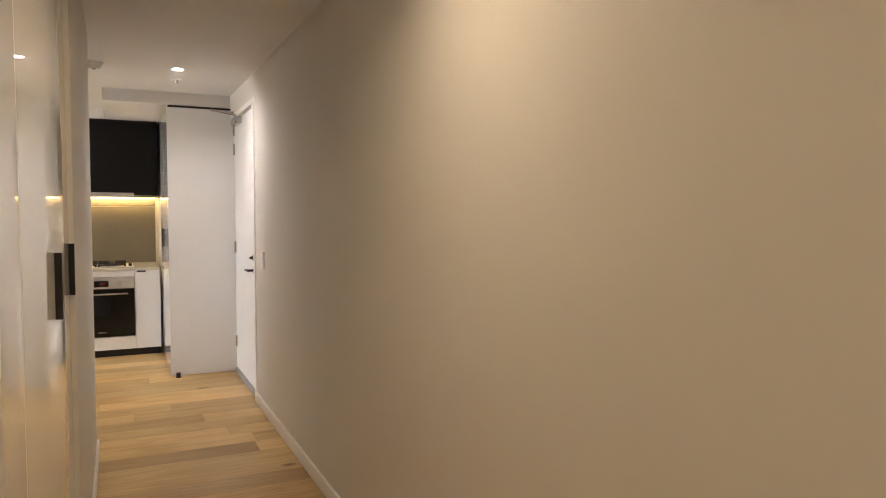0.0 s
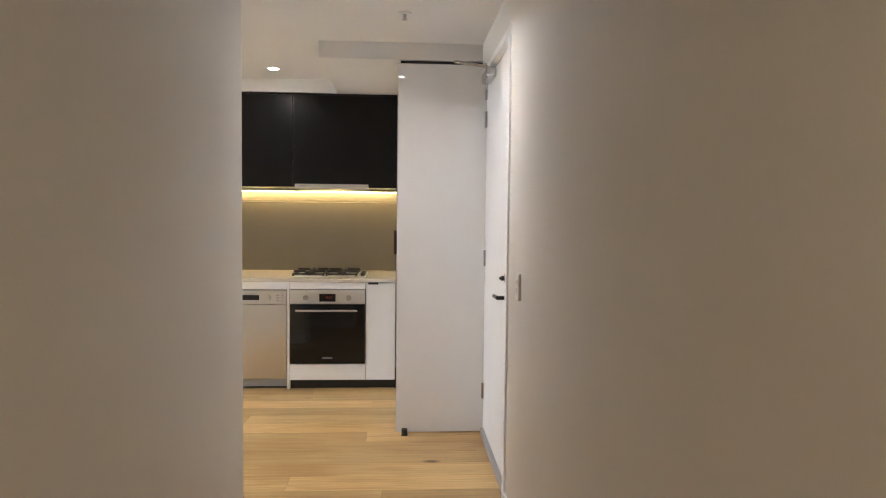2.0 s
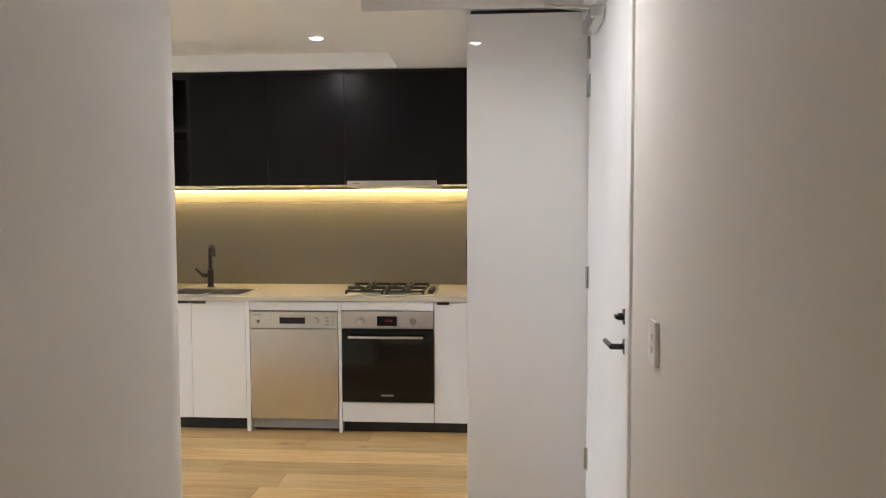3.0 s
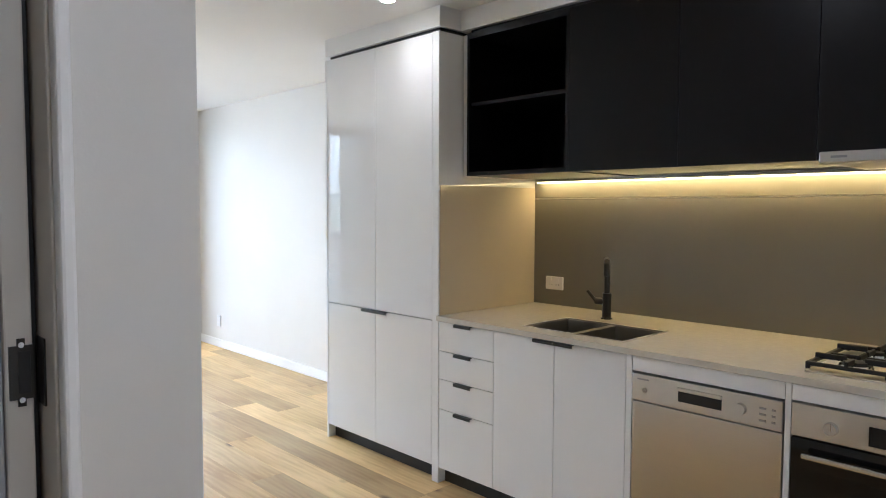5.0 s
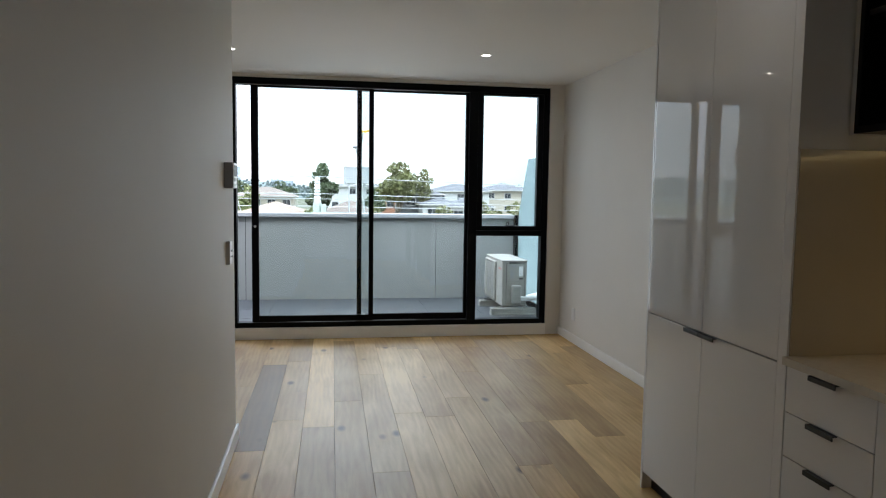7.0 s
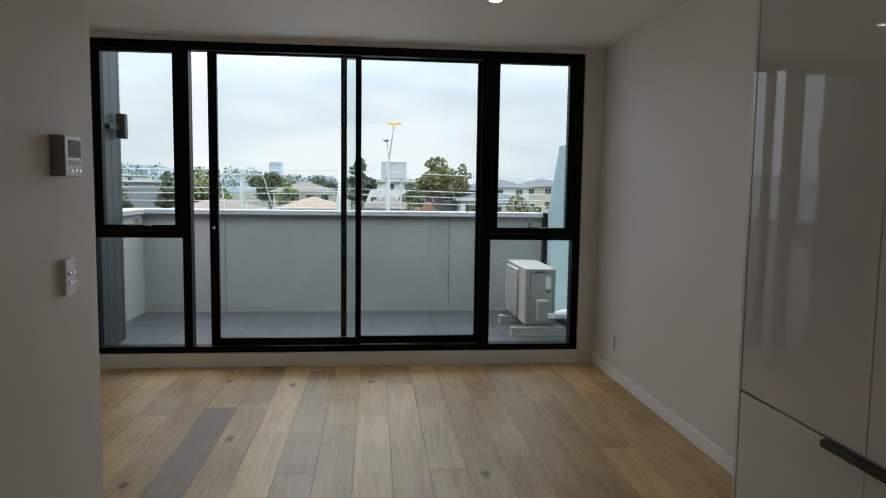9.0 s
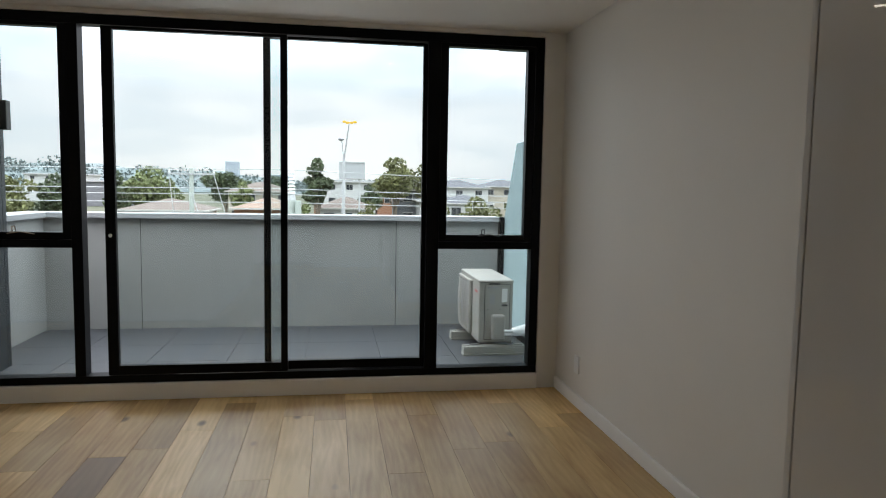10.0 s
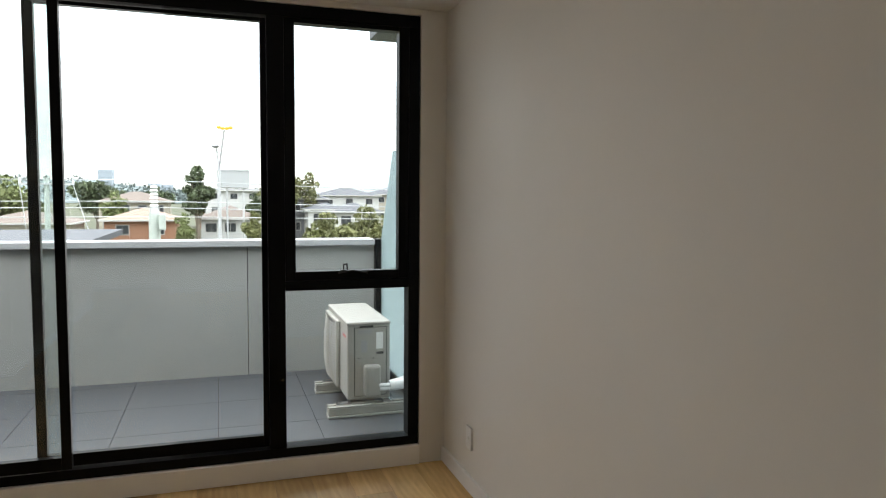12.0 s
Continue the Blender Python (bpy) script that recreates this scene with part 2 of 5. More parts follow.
ACW = mat("outdoor_unit_enamel", (0.325, 0.31, 0.278), 0.4, vary=0.03, scale=6, bump=0.03, bump_scale=80)
LAMPON = glow("downlight_glow", (1.0, 0.93, 0.8), 14)
STRIPON = glow("strip_glow", (1.0, 0.74, 0.30), 5)
REDON = glow("oven_clock_red", (1.0, 0.05, 0.03), 0.02)

# ---- builders ----


def box(bm, x0, x1, y0, y1, z0, z1, bevel=0.0, seg=2):
    made = bmesh.ops.create_cube(bm, size=1.0, matrix=Matrix.Translation(((x0 + x1) / 2, (y0 + y1) / 2, (z0 + z1) / 2)) @ Matrix.Diagonal((abs(x1 - x0), abs(y1 - y0), abs(z1 - z0), 1)))
    if bevel:
        edges = {e for v in made["verts"] for e in v.link_edges}
        bmesh.ops.bevel(bm, geom=list(edges), offset=bevel, segments=seg, affect="EDGES", profile=0.5)
    return bm


def cyl(bm, p, q, r, r2=None, seg=20):
    p, q = Vector(p), Vector(q)
    d = q - p
    rot = d.to_track_quat("Z", "Y").to_matrix().to_4x4()
    bmesh.ops.create_cone(bm, cap_ends=True, segments=seg, radius1=r, radius2=r if r2 is None else r2, depth=d.length, matrix=Matrix.Translation((p + q) / 2) @ rot)
    return bm


def tube(bm, pts, r, seg=12):
    for a, b in zip(pts[:-1], pts[1:]):
        cyl(bm, a, b, r, seg=seg)
    for a in pts[1:-1]:
        bmesh.ops.create_uvsphere(bm, u_segments=seg, v_segments=8, radius=r, matrix=Matrix.Translation(a))
    return bm


def smooth(bm):
    for f in bm.faces:
        f.smooth = True
    for e in bm.edges:
        if len(e.link_faces) == 2 and e.calc_face_angle() > 0.6:
            e.smooth = False
    return bm


def mesh_of(name, bm, material):
    me = bpy.data.meshes.new(name)
    bm.to_mesh(me)
    bm.free()
    me.materials.append(material)
    return me


def base_of(ob):
    while ob.parent:
        ob = ob.parent
    return ob.location


def thing(name, at, label, category, group="", kind=""):
    ob = new(name)
    ob.empty_display_size = 0.1
    ob.location = at
    return tagged(ob, label, category, group, kind)


def part(name, bm, material, parent, label=""):
    """Links a bmesh, drawn in world metres, as one mesh under a thing or a part."""
    bmesh.ops.translate(bm, verts=bm.verts, vec=-Vector(base_of(parent)))
    ob = new(name, mesh_of(name, bm, material))
    ob.parent = parent
    return tagged(ob, label)


def solid(name, bm, material, label, category, kind="structure", group=""):
    ob = new(name, mesh_of(name, bm, material))
    return tagged(ob, label, category, group, kind)


def B(*a, **k):
    return box(bmesh.new(), *a, **k)


# ---- structure ----
H = 2.5
solid("wall_hall_east", box(box(B(0.846, 0.966, -4.0, 3.165, 0, H), 0.846, 0.966, 3.165, 4.335, 2.318, H), 0.886, 0.966, 4.335, 6.26, 0, H), WALL, "warm white painted hallway wall with a skirting board", "wall")
solid("wall_kitchen", B(-7.07, 0.96, 6.26, 6.38, 0, H), WALL, "warm white painted long wall behind the kitchen", "wall")
solid("wall_hall_south", B(-1.0, 0.96, -4.12, -4.0, 0, H), WALL, "plain warm white painted end wall of hallway", "wall")
solid("wall_hall_west", box(box(B(-0.385, -0.236, 0.526, 2.44, 0, H), -0.385, -0.265, -0.935, 0.526, 2.36, H), -0.385, -0.265, -4.0, -0.935, 0, H), WALL, "warm white painted hallway wall beside the cupboard", "wall")
solid("wall_recess", B(-1.0, -0.385, 2.32, 2.44, 0, H), WALL, "warm white painted return wall of the door recess", "wall")
solid("wall_slider", box(B(-0.88, -0.702, 3.281, 3.346, 0, H), -0.88, -0.702, 2.44, 3.281, 2.13, H), WALL, "warm white painted wall around a sliding door", "wall")


def skewed(bm):
    """The living room wall runs a little out of square."""
    for v in bm.verts:
        if v.co.y > 3.4:
            v.co.y += (v.co.x + 4.25) / 3.548 * 0.026 - 0.011
    return bm


solid("wall_living_south", skewed(B(-4.25, -0.702, 3.346, 3.441, 0, H)), WALL, "warm white painted living room wall with a skirting board", "wall")
solid("wall_nib", B(-4.25, -4.13, 1.5, 3.346, 0, H), WALL, "plain warm white painted return wall", "wall")
solid("wall_alcove", B(-7.07, -4.13, 1.38, 1.5, 0, H), WALL, "plain warm white painted alcove wall", "wall")
solid("wall_behind_slider", B(-1.12, -1.0, 2.32, 3.346, 0, H), WALL, "plain wall behind the sliding door", "wall")
solid("wall_window", box(box(box(B(-7.07, -6.95, 1.5, 2.33, 0, H), -7.07, -6.95, 6.112, 6.26, 0, H), -7.07, -6.95, 2.33, 6.112, 0, 0.11), -7.07, -6.95, 2.33, 6.112, 2.468, H), WALL, "white painted wall and low sill around the window", "wall")
solid("ceiling", B(-7.07, 0.96, -4.12, 6.38, H, 2.62), CEIL, "flat white painted plasterboard ceiling", "ceiling")
for bname, bb in (("bulkhead_hall", (-0.19, 0.884, 4.34, 5.62)), ("bulkhead_pantry", (-3.345, -2.31, 5.465, 6.26)),
                  ("bulkhead_kitchen", (-2.31, -0.19, 5.62, 6.26)), ("bulkhead_corner", (-0.19, 0.884, 5.62, 6.26))):
    solid(bname, B(*bb, 2.395, H), CEIL, "white plasterboard bulkhead above the cabinets", "bulkhead")
solid("hall_cupboard_back", box(B(-1.0, -0.9, -0.935, 0.526, 0, H), -0.9, -0.385, -1.035, -0.935, 0, H), WALL, "plain back of built-in hall cupboard", "wall")


def skirting(name, x0, x1, y0, y1):
    return solid(name, B(x0, x1, y0, y1, 0, 0.088, bevel=0.009), TRIM, "white painted skirting board along the wall", "skirting")


skirting("baseboard_east", 0.831, 0.846, -4.0, 3.16)
skirting("baseboard_west", -0.236, -0.223, 0.527, 2.453)
skirting("baseboard_west_end", -0.265, -0.252, -4.0, -0.94)
skirting("baseboard_recess", -0.78, -0.236, 2.44, 2.453)
solid("baseboard_living_south", skewed(B(-4.266, -0.688, 3.441, 3.457, 0, 0.088, bevel=0.005)), TRIM, "white painted skirting board along the wall", "skirting")
skirting("baseboard_corner", -0.702, -0.688, 3.282, 3.455)
skirting("baseboard_nib", -4.266, -4.25, 1.5, 3.43)
skirting("baseboard_living_north", -6.95, -3.352, 6.242, 6.26)


# ---- entry door ----
def lever_handle(parent, x, y, z, toward):
    """A black lever on a door whose face looks along -x."""
    bm = bmesh.new()
    cyl(bm, (x, y, z), (x - 0.010, y, z), 0.026)
    cyl(bm, (x - 0.010, y, z), (x - 0.052, y, z), 0.010)
    tube(bm, [(x - 0.050, y - 0.008 * toward, z), (x - 0.052, y + 0.06 * toward, z), (x - 0.050, y + 0.125 * toward, z - 0.004)], 0.009)
    lever = part("door_handle", smooth(bm), BLACK, parent, "black lever handle")
    bm = bmesh.new()
    cyl(bm, (x, y, z + 0.10), (x - 0.012, y, z + 0.10), 0.026)
    cyl(bm, (x - 0.012, y, z + 0.10), (x - 0.030, y, z + 0.10), 0.012)
    box(bm, x - 0.040, x - 0.030, y - 0.018, y + 0.018, z + 0.094, z + 0.106, bevel=0.002)
    part("deadbolt", smooth(bm), BLACK, parent, "black deadbolt turn")
    return lever


entry = thing("door_1", (0.87, 3.78, 0), "closed white painted entry door with black lever and closer", "door", kind="structure")
part("door_leaf", B(0.872, 0.912, 3.262, 4.282, 0.012, 2.272, bevel=0.002), DOORW, entry)
fr = B(0.836, 0.925, 3.165, 3.226, 0, 2.318, bevel=0.004)
box(fr, 0.856, 0.925, 3.227, 3.259, 0, 2.318, bevel=0.003)
box(fr, 0.874, 0.925, 4.285, 4.334, 0, 2.318, bevel=0.003)
box(fr, 0.838, 0.925, 3.26, 4.284, 2.276, 2.317, bevel=0.004)
part("door_frame", fr, TRIM, entry)
part("door_stop_panel", B(0.926, 0.964, 3.166, 4.334, 0, 2.317), WALL, entry)
lever_handle(entry, 0.872, 3.375, 1.0, 1)
part("latch_plate", B(0.868, 0.9, 3.259, 3.2625, 0.955, 1.075), CHROME, entry, "satin steel latch plate")
for hz in (0.29, 1.145, 2.02, 2.193):
    hb = cyl(bmesh.new(), (0.864, 4.284, hz - 0.05), (0.864, 4.284, hz + 0.05), 0.008, seg=12)
    box(hb, 0.866, 0.873, 4.262, 4.284, hz - 0.05, hz + 0.05)
    for kz in (-0.017, 0.017):
        cyl(hb, (0.864, 4.284, hz + kz - 0.001), (0.864, 4.284, hz + kz + 0.001), 0.0088, seg=12)
    part("hinge", smooth(hb), CHROME, entry, "satin steel hinge")
cb = B(0.812, 0.871, 3.86, 4.12, 2.205, 2.268, bevel=0.014, seg=3)
closer = part("door_closer", cb, CHROME, entry, "silver overhead door closer")
arm = tube(bmesh.new(), [(0.84, 4.0, 2.29), (0.652, 4.10, 2.335), (0.85, 4.16, 2.325)], 0.009, seg=10)
cyl(arm, (0.84, 4.0, 2.266), (0.84, 4.0, 2.298), 0.014, seg=14)
box(arm, 0.832, 0.846, 4.13, 4.2, 2.319, 2.34, bevel=0.003)
part("closer_arm", smooth(arm), CHROME, closer)
part("drop_seal", B(0.852, 0.872, 3.275, 4.275, 0.004, 0.05, bevel=0.003), GREYP, entry, "grey metal threshold seal")


def switch_plate(at, size, normal, label, rockers=1, category="light switch"):
    """A plate whose face looks along x or y: normal is 'x-', 'y+' or 'y-'."""
    w, h = size
    ob = thing("light_switch" if category == "light switch" else "power_outlet", at, label, category)
    x, y, z = at

    def slab(u0, u1, v0, v1, d0, d1, bev=0.0):
        if normal == "x-":
            return B(x - d1, x - d0, y + u0, y + u1, z + v0, z + v1, bevel=bev)
        if normal == "y+":
            return B(x + u0, x + u1, y + d0, y + d1, z + v0, z + v1, bevel=bev)
        return B(x + u0, x + u1, y - d1, y - d0, z + v0, z + v1, bevel=bev)
    part("plate", slab(-w / 2, w / 2, -h / 2, h / 2, 0, 0.012, 0.003), PLASTIC, ob)
    for i in range(rockers):
        c = (i - (rockers - 1) / 2)
        if h >= w:
            part("rocker", slab(-0.011, 0.011, c * 0.034 - 0.009, c * 0.034 + 0.009, 0.012, 0.016, 0.0015), PLASTIC, ob)
        else:
            part("rocker", slab(c * 0.05 - 0.008, c * 0.05 + 0.008, 0.012, 0.03, 0.012, 0.016, 0.0015), PLASTIC, ob)
            for s in (-0.009, 0.009):
                part("socket_slot", slab(c * 0.05 + s - 0.0015, c * 0.05 + s + 0.0015, -0.014, -0.004, 0.0118, 0.0124), GREYP, ob)
    return ob


switch_plate((0.846, 2.86, 1.112), (0.075, 0.115), "x-", "white light switch plate beside the entry door", 2)

# ---- hall cupboard ----


def ajar(bm, y):
    """Turns a hall cupboard leaf a little about its near edge."""
    bmesh.ops.rotate(bm, verts=bm.verts, cent=(-0.265, y, 0), matrix=Matrix.Rotation(radians(-1.25), 3, "Z"))
    return bm


hall = thing("hall_cupboard", (-0.28, -0.27, 0), "gloss white built-in hall cupboard with black pulls", "cupboard")
for y0, y1, hy in ((-0.662, -0.07, -0.083), (-0.067, 0.523, 0.51)):
    leaf = part("door", ajar(B(-0.285, -0.265, y0, y1, 0.02, 2.357, bevel=0.0015), y0), GLOSS, hall)
    part("handle", ajar(B(-0.265, -0.247, hy - 0.006, hy + 0.006, 1.172, 1.348, bevel=0.002), y0), BLACK, leaf, "black vertical pull handle")
part("door", B(-0.285, -0.265, -0.932, -0.665, 0.02, 2.357, bevel=0.0015), GLOSS, hall)
part("kickboard", B(-0.30, -0.288, -0.932, 0.523, 0.0, 0.02), KICK, hall)

# ---- sliding door ----
slider = thing("door_2", (-0.80, 2.95, 0), "closed pale grey sliding door with black flush pull", "door", kind="structure")
leaf = part("door_leaf", B(-0.825, -0.788, 2.442, 3.212, 0.01, 2.09, bevel=0.002), SLIDEP, slider)
stile = part("closing_stile", B(-0.825, -0.781, 3.213, 3.248, 0.01, 2.09, bevel=0.003), STILE, slider, "cream painted closing stile")
# black strip gives the shade in the gap between stile and jamb
part("gap_shade", B(-0.85, -0.80, 3.248, 3.257, 0.01, 2.09), KICK, slider, "black strip for the shaded gap between door and jamb")
part("door_jamb", B(-0.86, -0.712, 3.258, 3.28, 0, 2.1, bevel=0.004), STILE, slider)
part("architrave", B(-0.7115, -0.68, 3.261, 3.28, 0, 2.129, bevel=0.005), TRIM, slider)
pull = B(-0.7815, -0.7775, 3.218, 3.248, 1.18, 1.275)
bmesh.ops.bevel(pull, geom=[e for e in pull.edges if abs(e.verts[0].co.x - e.verts[1].co.x) > 0.002], offset=0.01, segments=4, affect="EDGES")
lock = part("flush_pull", pull, BRONZE, stile, "dark bronze flush pull")
part("finger_recess", B(-0.778, -0.7768, 3.229, 3.244, 1.198, 1.257, bevel=0.0005), BLACK, stile)
part("screw", smooth(cyl(bmesh.new(), (-0.778, 3.233, 1.266), (-0.7766, 3.233, 1.266), 0.004, seg=12)), CHROME, stile)
part("screw", smooth(cyl(bmesh.new(), (-0.778, 3.233, 1.189), (-0.7766, 3.233, 1.189), 0.004, seg=12)), CHROME, stile)
part("strike_plate", B(-0.79, -0.755, 3.255, 3.258, 1.18, 1.275, bevel=0.001), BRONZE, slider, "dark metal strike plate")

# ---- tall cupboard at the end of the hallway ----
tall = thing("laundry_cupboard", (0.56, 5.2, 0), "tall gloss white cupboard with shadow line above", "cupboard")
part("end_panel", B(0.308, 0.885, 4.345, 4.363, 0.004, 2.372, bevel=0.0015), GLOSS, tall)
for y0, y1, hy in ((4.366, 4.906, 4.89), (4.91, 5.44, 4.925)):
    leaf = part("door", B(0.31, 0.328, y0, y1, 0.02, 2.372, bevel=0.0015), GLOSS, tall)
    part("handle", B(0.282, 0.31, hy - 0.006, hy + 0.006, 1.13, 1.30, bevel=0.002), BLACK, leaf, "black vertical pull handle")
part("carcass", B(0.33, 0.884, 4.366, 6.258, 0.02, 2.37), MATTW, tall)
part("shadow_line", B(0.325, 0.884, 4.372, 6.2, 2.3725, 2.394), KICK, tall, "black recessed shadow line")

ds = B(0.345, 0.385, 4.27, 4.31, 0.0, 0.012, bevel=0.003)
stop = thing("door_stop", (0.365, 4.29, 0), "small black door stop on the floor", "door stop")
part("base", ds, BLACK, stop)
part("bumper", smooth(cyl(bmesh.new(), (0.365, 4.29, 0.012), (0.365, 4.29, 0.042), 0.019)), BLACK, stop)

# ---- kitchen ----
K = 5.465


def edge_pull(parent, x0, x1, z, y=K):
    bm = B(x0, x1, y - 0.016, y + 0.001, z, z + 0.004, bevel=0.001)
    box(bm, x0, x1, y - 0.018, y - 0.014, z - 0.012, z + 0.004, bevel=0.001)
    return part("handle", bm, BLACK, parent, "black edge pull")


def front(parent, x0, x1, z0, z1, pull=None, material=GLOSS, name="door", y=K):
    g = 0.0015
    leaf = part(name, B(x0 + g, x1 - g, y, y + 0.018, z0 + g, z1 - g, bevel=0.0012), material, parent)
    if pull:
        edge_pull(leaf, pull[0], pull[1], z1 - 0.004, y)
    return leaf


pantry = thing("pantry_cabinet", (-2.84, 5.85, 0), "tall gloss white pantry cabinet with four doors", "cabinet")
part("body", B(-3.33, -2.362, 5.4845, 6.258, 0.085, 2.36), MATTW, pantry)
part("end_panel", B(-3.346, -3.331, K - 0.001, 6.245, 0.0, 2.372, bevel=0.001), GLOSS, pantry)
part("end_panel", B(-2.36, -2.312, K - 0.001, 6.258, 0.0, 2.372, bevel=0.001), GLOSS, pantry)
front(pantry, -3.33, -2.846, 0.87, 2.372)
front(pantry, -2.846, -2.361, 0.87, 2.372)
front(pantry, -3.33, -2.846, 0.085, 0.867, (-2.965, -2.848))
front(pantry, -2.846, -2.361, 0.085, 0.867, (-2.844, -2.735))
part("kickboard", B(-3.33, -2.361, 5.515, 5.53, 0, 0.085), KICK, pantry, "black kickboard")
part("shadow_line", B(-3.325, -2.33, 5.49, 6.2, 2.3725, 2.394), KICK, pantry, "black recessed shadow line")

drawers = thing("drawer_cabinet", (-2.11, 5.85, 0), "gloss white kitchen cabinet with four drawers", "cabinet")
part("body", B(-2.31, -1.922, 5.4845, 6.24, 0.085, 0.868), MATTW, drawers)
for z0, z1 in ((0.713, 0.868), (0.563, 0.713), (0.403, 0.563), (0.085, 0.403)):
    front(drawers, -2.31, -1.921, z0, z1, (-2.185, -2.065), name="drawer")
part("kickboard", B(-2.31, -1.922, 5.515, 5.53, 0, 0.085), KICK, drawers, "black kickboard")

sinkcab = thing("sink_cabinet", (-1.55, 5.85, 0), "gloss white kitchen sink cabinet with two doors", "cabinet")
part("body", box(box(B(-1.92, -1.902, 5.4845, 6.24, 0.085, 0.868), -1.21, -1.192, 5.4845, 6.24, 0.085, 0.868), -1.902, -1.21, 5.4845, 6.24, 0.085, 0.10), MATTW, sinkcab)
front(sinkcab, -1.921, -1.557, 0.085, 0.868, (-1.67, -1.559))
front(sinkcab, -1.557, -1.192, 0.085, 0.868, (-1.555, -1.45))
part("side_panel", B(-1.191, -1.164, K - 0.001, 6.24, 0, 0.868, bevel=0.001), GLOSS, sinkcab)
part("kickboard", B(-1.92, -1.192, 5.515, 5.53, 0, 0.085), KICK, sinkcab, "black kickboard")

ovencab = thing("oven_cabinet", (-0.25, 5.85, 0), "gloss white oven housing with filler panels", "cabinet")
part("side_panel", B(-0.572, -0.552, K - 0.001, 6.24, 0, 0.868, bevel=0.001), GLOSS, ovencab)
front(ovencab, -1.164, -0.572, 0.806, 0.868, name="filler")
front(ovencab, -0.552, 0.053, 0.81, 0.868, name="filler")
front(ovencab, -0.552, 0.053, 0.075, 0.206, name="drawer")
part("kickboard", B(-0.55, 0.295, 5.515, 5.53, 0, 0.073), KICK, ovencab, "black kickboard")

endcab = thing("end_cabinet", (0.17, 5.85, 0), "narrow gloss white base cabinet with black edge pull", "cabinet")
front(endcab, 0.054, 0.293, 0.075, 0.868, (0.075, 0.155))
part("body", B(0.06, 0.293, 5.4845, 6.24, 0.075, 0.868), MATTW, endcab)

# dishwasher
dw = thing("dishwasher", (-0.867, 5.8, 0), "stainless steel dishwasher with recessed grip and dial", "dishwasher")
part("body", B(-1.158, -0.578, 5.49, 6.2, 0.02, 0.80), GREYP, dw)
part("door", B(-1.159, -0.577, 5.462, 5.489, 0.089, 0.686, bevel=0.003), STEEL, dw)
pn = part("control_panel", B(-1.159, -0.577, 5.458, 5.489, 0.691, 0.80, bevel=0.003), STEEL, dw)
part("grip_recess", B(-0.96, -0.79, 5.4565, 5.46, 0.722, 0.768, bevel=0.001), BLACK, pn, "black recessed grip")
part("grip_lip", B(-0.962, -0.788, 5.446, 5.46, 0.764, 0.778, bevel=0.003), STEEL, pn)
part("dial", smooth(cyl(bmesh.new(), (-0.72, 5.458, 0.745), (-0.72, 5.442, 0.745), 0.021, 0.019)), STEEL, pn, "round steel programme dial")
part("power_button", smooth(cyl(bmesh.new(), (-1.10, 5.458, 0.738), (-1.10, 5.452, 0.738), 0.010)), CHROME, pn)
for i in range(3):
    part("indicator", B(-0.655, -0.632, 5.4555, 5.459, 0.715 + i * 0.022, 0.722 + i * 0.022), GREYP, pn)
    part("indicator", B(-0.612, -0.60, 5.4555, 5.459, 0.715 + i * 0.022, 0.722 + i * 0.022), GREYP, pn)
part("badge", B(-1.135, -1.085, 5.4562, 5.459, 0.777, 0.783), GREYP, pn)
part("kickboard", B(-1.158, -0.578, 5.53, 5.545, 0, 0.085), KICK, dw, "black kickboard")

# oven
oven = thing("oven", (-0.25, 5.8, 0.2), "built-in oven with steel control panel and black glass door", "oven")
part("body", B(-0.545, 0.047, 5.49, 6.05, 0.212, 0.80), GREYP, oven)
od = part("door", B(-0.547, 0.049, 5.452, 5.488, 0.211, 0.69, bevel=0.004), OVENG, oven, "black glass oven door")
part("window", B(-0.46, -0.04, 5.4505, 5.453, 0.29, 0.585, bevel=0.0005), OVENG, od)
op = part("control_panel", B(-0.547, 0.049, 5.455, 5.488, 0.694, 0.806, bevel=0.003), STEEL, oven, "brushed steel control panel")
dsp = part("display", B(-0.315, -0.185, 5.4525, 5.457, 0.712, 0.775, bevel=0.001), OVENG, op, "black clock display")
for i, dx in enumerate((-0.262, -0.250, -0.235, -0.223)):
    part("digit", B(dx, dx + 0.007, 5.4518, 5.4528, 0.738, 0.754), REDON, op, "red clock digit")
for kx in (-0.423, -0.082):
    kb = cyl(bmesh.new(), (kx, 5.456, 0.742), (kx, 5.437, 0.742), 0.023, 0.020, seg=28)
    box(kb, kx - 0.003, kx + 0.003, 5.433, 5.438, 0.738, 0.763)
    part("knob", smooth(kb), CHROME, op, "round steel knob")
hb = box(bmesh.new(), -0.50, -0.01, 5.408, 5.424, 0.634, 0.652, bevel=0.005)
for px in (-0.47, -0.04):
    box(hb, px - 0.01, px + 0.01, 5.42, 5.454, 0.637, 0.649, bevel=0.002)
part("handle", hb, CHROME, od, "steel bar handle")
part("badge", B(-0.29, -0.21, 5.4502, 5.4525, 0.252, 0.262), GREYP, od)

# worktop with a cut for the sink
SX0, SX1, SY0, SY1 = -1.80, -1.265, 5.555, 5.90
wt = bmesh.new()
F = 5.447
for a in ((-2.311, SX0, F, 6.258), (SX1, 0.293, F, 6.258), (SX0, SX1, F, SY0), (SX0, SX1, SY1, 6.258)):
    box(wt, a[0], a[1], a[2], a[3], 0.872, 0.898)
bmesh.ops.remove_doubles(wt, verts=wt.verts, dist=0.0001)
